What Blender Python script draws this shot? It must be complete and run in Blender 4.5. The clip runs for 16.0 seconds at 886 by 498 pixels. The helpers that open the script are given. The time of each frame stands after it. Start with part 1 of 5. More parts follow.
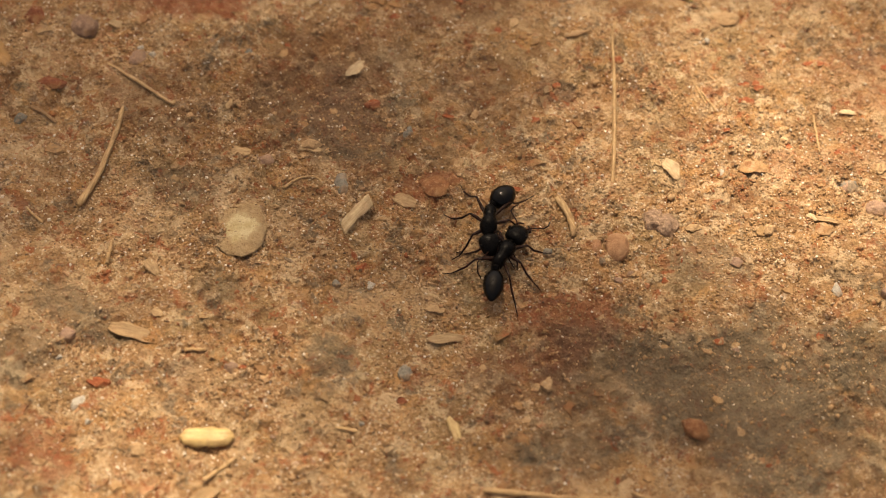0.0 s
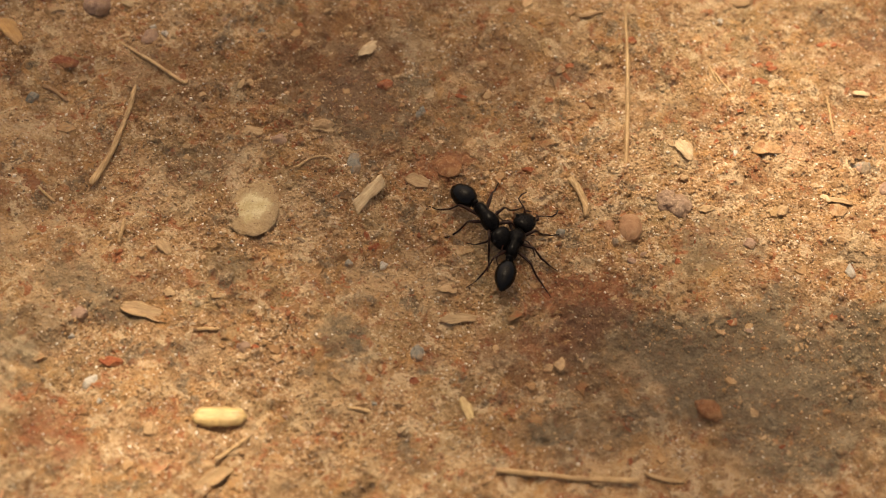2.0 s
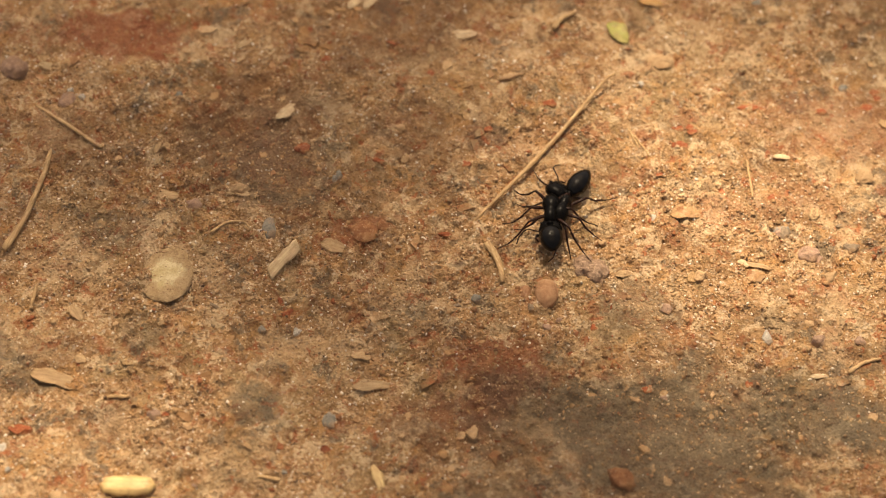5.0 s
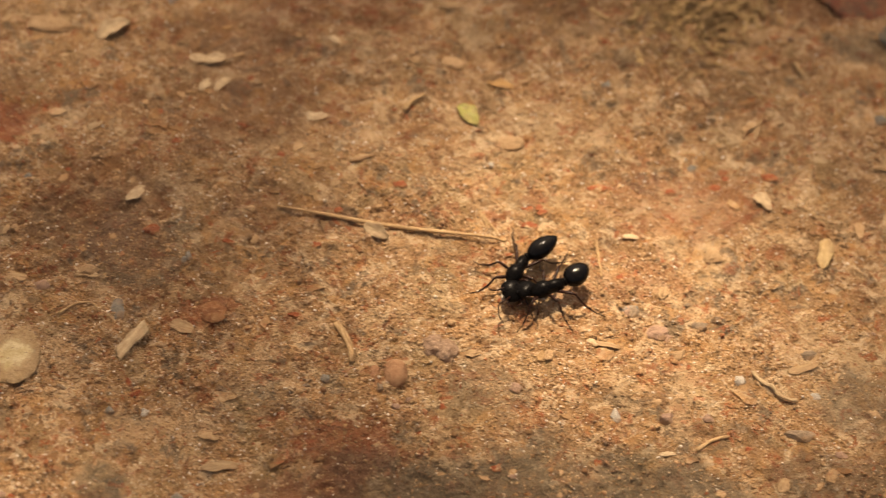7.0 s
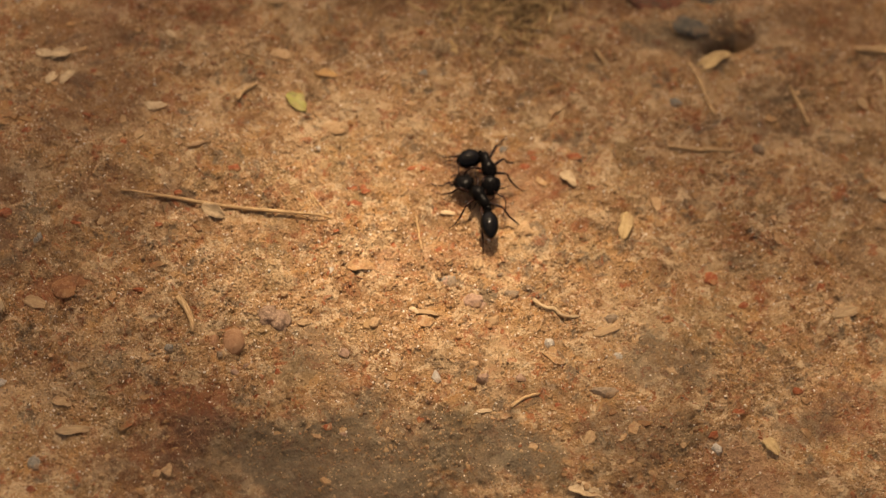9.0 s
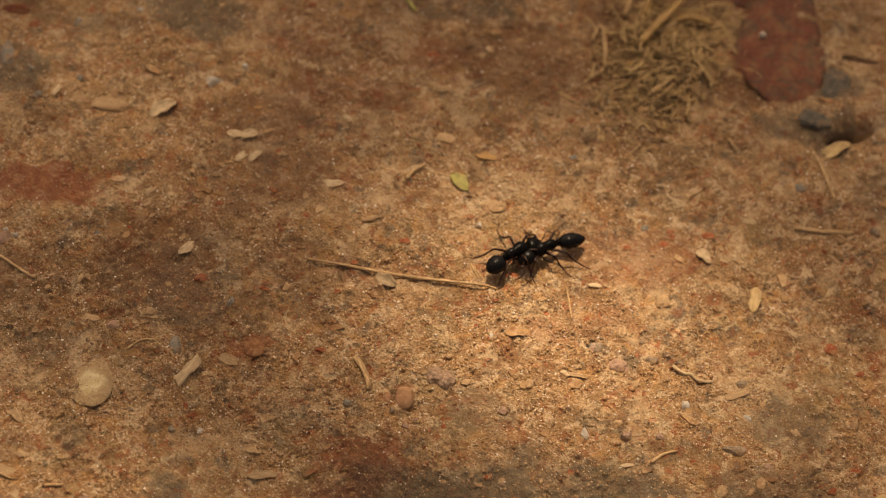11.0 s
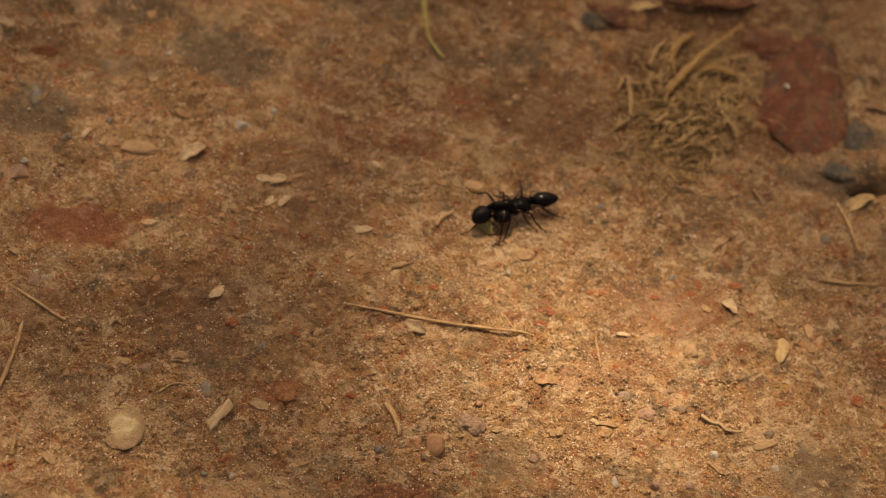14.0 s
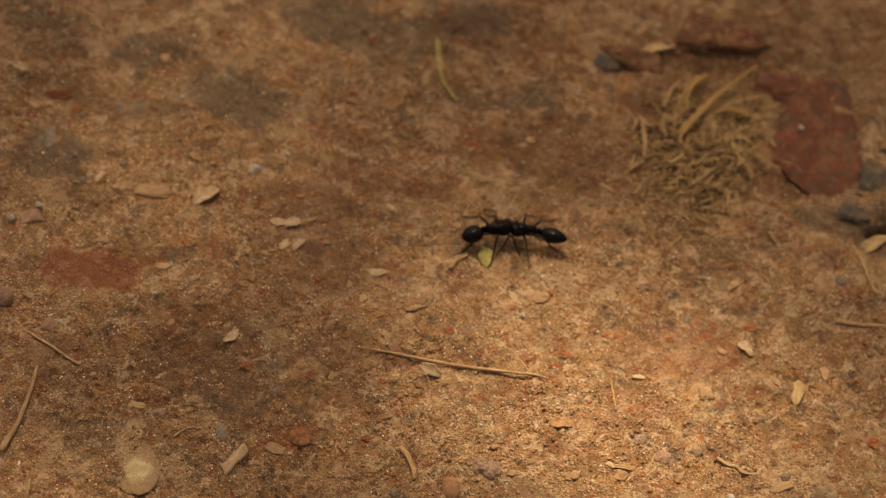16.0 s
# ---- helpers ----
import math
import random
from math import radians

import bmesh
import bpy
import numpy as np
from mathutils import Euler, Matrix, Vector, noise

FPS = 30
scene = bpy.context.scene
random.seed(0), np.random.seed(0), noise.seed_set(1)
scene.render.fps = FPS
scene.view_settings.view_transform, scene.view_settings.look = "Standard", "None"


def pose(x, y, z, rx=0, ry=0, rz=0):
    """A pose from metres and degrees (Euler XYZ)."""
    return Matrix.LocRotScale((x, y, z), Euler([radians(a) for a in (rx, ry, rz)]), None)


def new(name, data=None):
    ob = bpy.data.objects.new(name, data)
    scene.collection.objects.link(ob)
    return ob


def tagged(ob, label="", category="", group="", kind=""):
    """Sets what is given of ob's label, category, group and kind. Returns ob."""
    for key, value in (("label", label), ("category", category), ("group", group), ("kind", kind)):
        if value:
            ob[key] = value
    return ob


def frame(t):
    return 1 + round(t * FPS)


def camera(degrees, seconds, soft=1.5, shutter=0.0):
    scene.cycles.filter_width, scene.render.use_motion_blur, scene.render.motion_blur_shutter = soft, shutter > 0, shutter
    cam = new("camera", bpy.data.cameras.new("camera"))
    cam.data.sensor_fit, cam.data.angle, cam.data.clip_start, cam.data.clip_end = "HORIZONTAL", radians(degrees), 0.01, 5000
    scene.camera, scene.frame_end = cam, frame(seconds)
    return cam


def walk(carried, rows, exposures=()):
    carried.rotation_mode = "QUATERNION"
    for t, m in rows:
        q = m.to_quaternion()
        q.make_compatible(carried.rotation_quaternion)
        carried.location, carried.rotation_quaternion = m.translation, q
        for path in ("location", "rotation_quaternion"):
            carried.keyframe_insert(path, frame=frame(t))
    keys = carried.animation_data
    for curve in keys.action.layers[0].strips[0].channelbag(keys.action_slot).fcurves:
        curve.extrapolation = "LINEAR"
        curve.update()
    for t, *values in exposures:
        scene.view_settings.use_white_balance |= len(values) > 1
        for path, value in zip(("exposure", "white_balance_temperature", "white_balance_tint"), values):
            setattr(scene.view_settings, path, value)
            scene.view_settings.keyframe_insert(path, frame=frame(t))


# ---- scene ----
# 1 unit = 1 metre; MM turns millimetres into metres.
MM = 0.001
cam = camera(18.0, 16.0, soft=1.05, shutter=0.25)
cam.data.dof.use_dof = True
cam.data.dof.aperture_fstop = 21.0
PATH = [
    (0.0, 0.00000, -0.16173, 0.25311, 32.504, -2.304, 3.611),
    (0.5, -0.00168, -0.16296, 0.25219, 32.737, -2.618, 3.402),
    (1.0, -0.00159, -0.16214, 0.25241, 32.502, -2.489, 3.627),
    (1.5, -0.00178, -0.16235, 0.25222, 32.438, -2.429, 3.724),
    (2.0, -0.00095, -0.16216, 0.25214, 32.246, -2.326, 3.771),
    (2.5, -0.00221, -0.16278, 0.25109, 32.337, -2.402, 3.831),
    (3.0, -0.00183, -0.16260, 0.25140, 32.048, -2.245, 4.295),
    (3.5, -0.00082, -0.16091, 0.25239, 32.223, -2.145, 4.200),
    (4.0, 0.00485, -0.15729, 0.25387, 32.131, -2.150, 3.889),
    (4.2, 0.00592, -0.15583, 0.25387, 32.131, -2.150, 3.889),
    (6.5, 0.01160, -0.15912, 0.25261, 34.732, -2.495, 3.595),
    (7.0, 0.01307, -0.15889, 0.25229, 34.960, -3.965, 2.417),
    (7.5, 0.01705, -0.15888, 0.25132, 35.022, -4.806, 1.382),
    (8.0, 0.01704, -0.16639, 0.26055, 34.604, -6.251, -0.170),
    (8.5, 0.01445, -0.16585, 0.26169, 33.970, -6.017, -0.329),
    (9.0, 0.01149, -0.17418, 0.27440, 34.685, -6.344, -0.383),
    (9.5, 0.00423, -0.18419, 0.28840, 35.791, -7.115, -0.628),
    (10.0, -0.00641, -0.20249, 0.30229, 36.783, -6.667, -0.076),
    (10.2, 0.00072, -0.19778, 0.30877, 35.070, -5.248, 1.442),
    (12.3, -0.01114, -0.18890, 0.30822, 34.834, -6.947, 1.166),
    (12.5, -0.01122, -0.18937, 0.30812, 35.083, -6.965, 1.191),
    (13.0, -0.01137, -0.19148, 0.30844, 35.518, -7.069, 1.194),
    (13.5, -0.01323, -0.19106, 0.30838, 35.659, -7.129, 1.114),
    (14.0, -0.01508, -0.19130, 0.30854, 35.761, -7.222, 1.280),
    (14.5, -0.01402, -0.18996, 0.30868, 35.942, -6.838, 1.476),
    (15.0, -0.01340, -0.19081, 0.30918, 36.199, -6.644, 1.591),
    (15.5, -0.01440, -0.18969, 0.30927, 36.297, -6.816, 1.334),
    (16.0, -0.01579, -0.19034, 0.30848, 36.525, -6.956, 1.244),
]
walk(cam, [(t, pose(*p)) for t, *p in PATH], exposures=[(0.0, 0.86, 8700, 11), (4.2, 0.91, 8700, 11), (6.3, 0.97, 9000, 13), (7.2, 0.73, 9300, 16), (9.3, 0.48, 9650, 17), (10.1, 0.35, 9750, 17), (12.3, 0.35, 9850, 17), (16.0, 0.22, 10100, 18)])

# ---- daylight: sun through a gap in unseen foliage, and sky ----
SUN_AT = Vector((-0.09, 0.36, 0.92)).normalized()
world = bpy.data.worlds.new("sky")
world.use_nodes = True
scene.world = world
sky = world.node_tree.nodes.new("ShaderNodeTexSky")
sky.sky_type, sky.sun_disc = "NISHITA", False
sky.sun_elevation, sky.sun_rotation = math.asin(SUN_AT.z), math.atan2(SUN_AT.x, SUN_AT.y)
sky.air_density, sky.dust_density, sky.ozone_density = 0.4, 7.0, 0.0
world.node_tree.nodes["Background"].inputs["Strength"].default_value = 0.115
world.node_tree.links.new(sky.outputs[0], world.node_tree.nodes["Background"].inputs["Color"])
sun = new("sun", bpy.data.lights.new("sun", "SUN"))
sun.data.energy, sun.data.angle, sun.data.color = 4.3, radians(0.9), (1.0, 0.935, 0.84)
sun.rotation_mode = "QUATERNION"
sun.rotation_quaternion = SUN_AT.to_track_quat("Z", "Y")


# ---- materials ----
class Nodes:
    """A small wrapper to lay out a node material."""

    def __init__(self, name, rough=0.8, metal=0.0, spec=0.3):
        self.mat = bpy.data.materials.new(name)
        self.mat.use_nodes = True
        self.tree = self.mat.node_tree
        self.shader = self.tree.nodes["Principled BSDF"]
        self.shader.inputs["Roughness"].default_value = rough
        self.shader.inputs["Metallic"].default_value = metal
        self.shader.inputs["Specular IOR Level"].default_value = spec
        self.where = self.tree.nodes.new("ShaderNodeTexCoord").outputs["Object"]

    def put(self, a, socket):
        if isinstance(a, bpy.types.NodeSocket):
            self.tree.links.new(a, socket)
        else:
            socket.default_value = a

    def noise(self, per_mm, detail=4.0, rough=0.6, distort=0.0, where=None):
        n = self.tree.nodes.new("ShaderNodeTexNoise")
        self.put(where or self.where, n.inputs["Vector"])
        n.inputs["Scale"].default_value = per_mm / MM
        n.inputs["Detail"].default_value, n.inputs["Roughness"].default_value = detail, rough
        n.inputs["Distortion"].default_value = distort
        return n.outputs["Fac"]

    def cells(self, per_mm, feature="F1", out="Color", where=None):
        n = self.tree.nodes.new("ShaderNodeTexVoronoi")
        n.feature = feature
        self.put(where or self.where, n.inputs["Vector"])
        n.inputs["Scale"].default_value = per_mm / MM
        return n.outputs[out]

    def ramp(self, fac, *stops):
        n = self.tree.nodes.new("ShaderNodeValToRGB")
        self.put(fac, n.inputs["Fac"])
        while len(n.color_ramp.elements) < len(stops):
            n.color_ramp.elements.new(0.5)
        for e, (at, c) in zip(n.color_ramp.elements, stops):
            e.position, e.color = at, (*c, 1) if isinstance(c, tuple) else (c, c, c, 1)
        return n.outputs["Color"]

    def mix(self, fac, a, b, how="MIX"):
        n = self.tree.nodes.new("ShaderNodeMix")
        n.data_type, n.blend_type = "RGBA", how
        self.put(fac, n.inputs["Factor"])
        ins = [s for s in n.inputs if s.type == "RGBA"]
        self.put((*a, 1) if isinstance(a, tuple) else a, ins[0])
        self.put((*b, 1) if isinstance(b, tuple) else b, ins[1])
        return [s for s in n.outputs if s.type == "RGBA"][0]

    def sums(self, how, a, b):
        n = self.tree.nodes.new("ShaderNodeMath")
        n.operation = how
        self.put(a, n.inputs[0])
        self.put(b, n.inputs[1])
        return n.outputs[0]

    def split(self, colour):
        n = self.tree.nodes.new("ShaderNodeSeparateColor")
        self.put(colour, n.inputs[0])
        return n.outputs

    def bump(self, height, mm, strength=1.0):
        n = self.tree.nodes.new("ShaderNodeBump")
        n.inputs["Distance"].default_value, n.inputs["Strength"].default_value = mm * MM, strength
        self.put(height, n.inputs["Height"])
        old = self.shader.inputs["Normal"].links
        if old:
            self.put(old[0].from_socket, n.inputs["Normal"])
        self.put(n.outputs[0], self.shader.inputs["Normal"])
        return self

    def colour(self, c):
        self.put(c, self.shader.inputs["Base Color"])
        return self

    def random(self):
        return self.tree.nodes.new("ShaderNodeObjectInfo").outputs["Random"]

    def island(self):
        return self.tree.nodes.new("ShaderNodeNewGeometry").outputs["Random Per Island"]


BLOTS = (  # per millimetre, threshold low and high, share, colour
    (0.11, 0.53, 0.62, 0.50, (0.25, 0.175, 0.085)), (0.17, 0.55, 0.62, 0.6, (0.165, 0.080, 0.038)), (0.21, 0.55, 0.61, 0.55, (0.48, 0.335, 0.19)),
    (0.24, 0.56, 0.62, 0.70, (0.125, 0.100, 0.070)), (0.075, 0.53, 0.62, 0.5, (0.19, 0.112, 0.056)), (0.27, 0.55, 0.61, 0.55, (0.42, 0.225, 0.090)), (0.31, 0.57, 0.62, 0.60, (0.25, 0.082, 0.036)),
    (0.38, 0.55, 0.61, 0.65, (0.56, 0.42, 0.265)), (0.13, 0.54, 0.60, 0.5, (0.50, 0.35, 0.205)), (0.52, 0.60, 0.64, 0.75, (0.31, 0.095, 0.040)), (0.61, 0.62, 0.66, 0.45, (0.19, 0.155, 0.12)))


def mottle(n, base, share):
    """Blotches of other soils, from a hand's breadth down to specks; the loose grains share them with the ground."""
    wob = n.tree.nodes.new("ShaderNodeTexNoise")
    wob.inputs["Scale"].default_value, wob.inputs["Detail"].default_value = 0.9 / MM, 3
    n.put(n.where, wob.inputs["Vector"])
    bent = n.tree.nodes.new("ShaderNodeVectorMath")
    bent.operation = "MULTIPLY_ADD"
    n.put(wob.outputs["Color"], bent.inputs[0])
    bent.inputs[1].default_value = (1.3 * MM,) * 3
    n.put(n.where, bent.inputs[2])
    for per_mm, lo, hi, much, paint in BLOTS:
        shift = n.tree.nodes.new("ShaderNodeVectorMath")
        n.put(bent.outputs[0], shift.inputs[0])
        shift.inputs[1].default_value = (per_mm, 3.1 * per_mm, 0)
        blot = n.ramp(n.noise(per_mm, 5, 0.66, 0.7, where=shift.outputs[0]), (lo, 0.0), (hi, 1.0))
        base = n.mix(n.sums("MULTIPLY", blot, much * share), base, paint)
    return base


def soil_material():
    n = Nodes("soil", 0.9, spec=0.25)
    attr = n.tree.nodes.new("ShaderNodeAttribute")
    attr.attribute_name = "stain_shade"
    dark, red, brown = n.split(attr.outputs["Color"])[:3]
    fine = n.ramp(n.noise(2.1, 6, 0.72), (0.28, (0.15, 0.076, 0.035)), (0.44, (0.24, 0.130, 0.059)), (0.56, (0.33, 0.188, 0.088)), (0.72, (0.50, 0.325, 0.172)))
    broad = n.ramp(n.noise(0.13, 5, 0.68, 0.5), (0.36, (0.70, 0.62, 0.54)), (0.58, (1.0, 1.0, 1.0)))
    base = n.mix(0.8, fine, broad, "MULTIPLY")
    # crumbs and flecks of many colours pressed into the surface
    crumb = n.tree.nodes.new("ShaderNodeAttribute")
    crumb.attribute_name = "crumb"
    tint = n.split(crumb.outputs["Color"])
    for k, share in ((0, 0.45), (1, 0.40)):
        fleck = n.ramp(tint[k], (0.0, (0.22, 0.122, 0.064)), (0.05, (0.28, 0.150, 0.070)), (0.26, (0.35, 0.200, 0.098)), (0.50, (0.44, 0.27, 0.140)), (0.76, (0.38, 0.235, 0.145)), (0.87, (0.31, 0.105, 0.045)), (0.93, (0.25, 0.200, 0.145)), (0.955, (0.58, 0.44, 0.28)))
        n.tree.nodes[-1].color_ramp.interpolation = "CONSTANT"
        where = n.ramp(n.noise(0.5 + k * 0.5, 5, 0.7), (0.44, 0.0), (0.54, 1.0))
        base = n.mix(n.sums("MULTIPLY", where, share), base, fleck)
    grain_cell = n.split(n.cells(3.2))
    grain = n.ramp(grain_cell[0], (0.0, (0.15, 0.085, 0.048)), (0.12, (0.27, 0.145, 0.068)), (0.42, (0.38, 0.222, 0.110)), (0.68, (0.50, 0.325, 0.18)), (0.88, (0.64, 0.47, 0.30)), (0.97, (0.82, 0.70, 0.55)))
    gritty = n.ramp(n.noise(0.16, 4, 0.7, 0.5), (0.42, 0.15), (0.60, 0.50))
    base = n.mix(gritty, base, grain)
    base = mottle(n, base, 1.0)
    # stains, some browns with shade put in, broken up by loose sand on top of them
    sand = n.ramp(n.noise(1.5, 6, 0.8), (0.52, 1.0), (0.68, 0.30))
    for mask, paint, much in ((brown, (0.135, 0.062, 0.030), 0.72), (red, (0.22, 0.068, 0.034), 0.75), (dark, (0.114, 0.090, 0.060), 0.84)):
        base = n.mix(n.sums("MULTIPLY", n.sums("MULTIPLY", mask, sand), much), base, paint)
    n.colour(base)
    n.bump(n.noise(1.1, 7, 0.75), 0.4).bump(n.cells(3.2, out="Distance"), 0.16, 0.9)
    return n.mat


def crumb_material():
    """Clods of the soil itself: its own tones, little contrast."""
    n = Nodes("soil_crumbs", 0.9)
    tone = n.ramp(n.island(), (0.0, (0.24, 0.125, 0.058)), (0.15, (0.33, 0.185, 0.088)), (0.55, (0.42, 0.260, 0.132)), (0.86, (0.52, 0.345, 0.195)), (0.96, (0.30, 0.10, 0.044)))
    tone = mottle(n, tone, 0.8)
    n.colour(n.mix(0.5, tone, n.ramp(n.noise(2.4, 5, 0.7), (0.32, (0.45, 0.38, 0.30)), (0.66, (1, 1, 1))), "MULTIPLY"))
    n.bump(n.noise(3.0, 5, 0.7), 0.16)
    return n.mat


def grain_material():
    n = Nodes("sand_grains", 0.5)
    # the whitest tone: pale grains, and mica glints put in as colour
    tone = n.ramp(n.island(), (0.0, (0.13, 0.075, 0.042)), (0.06, (0.25, 0.135, 0.062)), (0.26, (0.37, 0.220, 0.108)), (0.54, (0.50, 0.325, 0.178)), (0.82, (0.66, 0.50, 0.33)), (0.92, (0.34, 0.105, 0.042)), (0.945, (0.86, 0.78, 0.66)))
    n.tree.nodes[-1].color_ramp.interpolation = "CONSTANT"
    tone = mottle(n, tone, 0.45)
    n.colour(n.mix(0.35, tone, n.ramp(n.noise(3, 3), (0.3, (0.5, 0.4, 0.3)), (0.7, (1, 1, 1))), "MULTIPLY"))
    n.bump(n.noise(4.0, 3), 0.06)
    return n.mat


def stone_material(name, low, high, speck=0.25, rough=0.8, dust=0.7, patch=None, size=1.2):
    n = Nodes(name, rough)
    c = n.ramp(n.noise(size, 5, 0.7), (0.33, low), (0.68, high))
    if patch:
        c = n.mix(n.sums("MULTIPLY", n.ramp(n.noise(0.35, 5, 0.7, 0.6), (0.50, 0.0), (0.58, 1.0)), 0.8), c, patch)
    c = n.mix(n.sums("MULTIPLY", n.ramp(n.noise(3.5, 2), (0.56, 0.0), (0.66, 1.0)), speck), c, (0.55, 0.40, 0.25))
    c = n.mix(n.sums("MULTIPLY", n.ramp(n.noise(0.6, 4, 0.7), (0.47, 0.0), (0.62, 1.0)), dust), c, (0.30, 0.168, 0.078))
    n.colour(n.mix(0.5, c, n.ramp(n.random(), (0.0, (0.62, 0.62, 0.62)), (1.0, (1, 1, 1))), "MULTIPLY"))
    n.bump(n.noise(2.6, 5, 0.7), 0.22)
    return n.mat


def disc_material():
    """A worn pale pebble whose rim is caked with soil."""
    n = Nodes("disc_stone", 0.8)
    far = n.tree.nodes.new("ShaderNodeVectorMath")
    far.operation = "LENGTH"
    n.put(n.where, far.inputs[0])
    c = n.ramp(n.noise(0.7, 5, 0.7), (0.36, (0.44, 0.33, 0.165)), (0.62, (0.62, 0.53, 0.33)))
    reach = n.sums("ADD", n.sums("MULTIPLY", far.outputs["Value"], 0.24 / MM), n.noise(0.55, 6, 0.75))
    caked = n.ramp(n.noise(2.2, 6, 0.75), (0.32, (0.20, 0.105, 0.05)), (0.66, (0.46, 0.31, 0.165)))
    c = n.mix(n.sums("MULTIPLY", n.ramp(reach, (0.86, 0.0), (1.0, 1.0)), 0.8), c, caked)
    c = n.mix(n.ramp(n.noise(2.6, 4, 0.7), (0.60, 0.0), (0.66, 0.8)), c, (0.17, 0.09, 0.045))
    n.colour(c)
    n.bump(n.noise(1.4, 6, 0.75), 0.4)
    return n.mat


def fibre_material(name, low, high, rough=0.6, stripes=5.0, by_piece=False, dust=0.4):
    """Dry plant matter with a fine grain along its own x axis."""
    n = Nodes(name, rough, spec=0.35)
    m = n.tree.nodes.new("ShaderNodeMapping")
    m.inputs["Scale"].default_value = (0.12, 1.0, 1.0)
    n.put(n.where, m.inputs["Vector"])
    streak = n.noise(stripes, 3, 0.6, where=m.outputs[0])
    c = n.ramp(streak, (0.32, low), (0.66, high))
    c = n.mix(n.sums("MULTIPLY", n.ramp(n.noise(0.8, 4, 0.7), (0.52, 0.0), (0.68, 1.0)), 0.45), c, tuple(0.5 * v for v in low))
    c = n.mix(n.sums("MULTIPLY", n.ramp(n.noise(1.1, 5, 0.75), (0.44, 0.0), (0.60, 1.0)), dust), c, (0.31, 0.18, 0.088))
    n.colour(n.mix(0.9 if by_piece else 0.5, c, n.ramp(n.island() if by_piece else n.random(), (0.0, (0.42, 0.36, 0.30) if by_piece else (0.72, 0.68, 0.62)), (1.0, (1, 1, 1))), "MULTIPLY"))
    n.bump(streak, 0.08)
    return n.mat


def chitin_material(name, tone, edge, rough, gloss):
    n = Nodes(name, rough, spec=gloss)
    n.colour(n.ramp(n.noise(1.5, 4, 0.6), (0.35, tone), (0.7, edge)))
    n.put(n.ramp(n.noise(5.0, 3), (0.3, rough - 0.07), (0.7, rough + 0.14)), n.shader.inputs["Roughness"])
    n.bump(n.noise(9.0, 3), 0.012)
    return n.mat


soil = soil_material()
grains_mat, crumb_mat = grain_material(), crumb_material()
pale_stone = stone_material("pale_stone", (0.36, 0.25, 0.12), (0.62, 0.49, 0.27), 0.2)
pink_stone = stone_material("pink_stone", (0.22, 0.125, 0.085), (0.46, 0.31, 0.225))
orange_stone = stone_material("orange_stone", (0.29, 0.135, 0.070), (0.46, 0.245, 0.135), 0.3, 0.7)
red_stone = stone_material("red_stone", (0.16, 0.045, 0.022), (0.33, 0.105, 0.045))
rust_stone = stone_material("rust_stone", (0.16, 0.065, 0.028), (0.33, 0.14, 0.062), 0.3, 0.85, 0.6)
bright_red = stone_material("brick_red", (0.23, 0.058, 0.022), (0.36, 0.105, 0.042), 0.25)
rock_red = stone_material("rock_red", (0.12, 0.038, 0.022), (0.205, 0.066, 0.036), 0.08, 0.8, 0.45, (0.088, 0.062, 0.042), 0.5)
rock_brown = stone_material("rock_brown", (0.075, 0.036, 0.020), (0.17, 0.075, 0.040), 0.12, 0.85, 0.85, (0.16, 0.045, 0.025))
dish_stone = stone_material("dish_stone", (0.30, 0.145, 0.072), (0.47, 0.27, 0.15), 0.15, 0.65, 0.25)
lump_stone = stone_material("lump_stone", (0.20, 0.122, 0.082), (0.42, 0.285, 0.20), 0.4, 0.85, 0.35, None, 1.8)
slate_stone = stone_material("slate_stone", (0.055, 0.052, 0.044), (0.135, 0.125, 0.10), 0.1, 0.85, 0.35)
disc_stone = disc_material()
grey_stone = stone_material("grey_stone", (0.16, 0.112, 0.074), (0.38, 0.285, 0.198))
blue_stone = stone_material("blue_stone", (0.14, 0.130, 0.108), (0.34, 0.315, 0.265))
tan_stone = stone_material("tan_stone", (0.30, 0.182, 0.092), (0.55, 0.375, 0.215))
white_stone = stone_material("white_stone", (0.32, 0.285, 0.23), (0.60, 0.555, 0.48), 0.1, 0.6, 0.6)
dry_stem = fibre_material("dry_stem", (0.32, 0.195, 0.088), (0.58, 0.40, 0.21))
dry_grass = fibre_material("dry_grass", (0.20, 0.11, 0.035), (0.42, 0.26, 0.085))
matted_grass = fibre_material("matted_grass", (0.27, 0.165, 0.068), (0.62, 0.44, 0.21), by_piece=True, dust=0.2)
wood_pale = fibre_material("wood_pale", (0.34, 0.24, 0.128), (0.56, 0.43, 0.26), dust=0.42)
wood_dull = fibre_material("wood_dull", (0.16, 0.085, 0.04), (0.36, 0.22, 0.11))
husk_tan = fibre_material("husk_tan", (0.27, 0.165, 0.08), (0.44, 0.3, 0.16), dust=0.46)
husk_pale = fibre_material("husk_pale", (0.38, 0.275, 0.16), (0.60, 0.46, 0.29), dust=0.46)
husk_orange = fibre_material("husk_orange", (0.34, 0.175, 0.055), (0.48, 0.28, 0.105), dust=0.46)
husk_yellow = fibre_material("husk_yellow", (0.38, 0.255, 0.115), (0.58, 0.43, 0.21), dust=0.46)
husk_dull = fibre_material("husk_dull", (0.26, 0.17, 0.085), (0.42, 0.30, 0.17), dust=0.46)
seed_yellow = fibre_material("seed_yellow", (0.46, 0.305, 0.12), (0.62, 0.45, 0.21), 0.5, 2.5, dust=0.3)
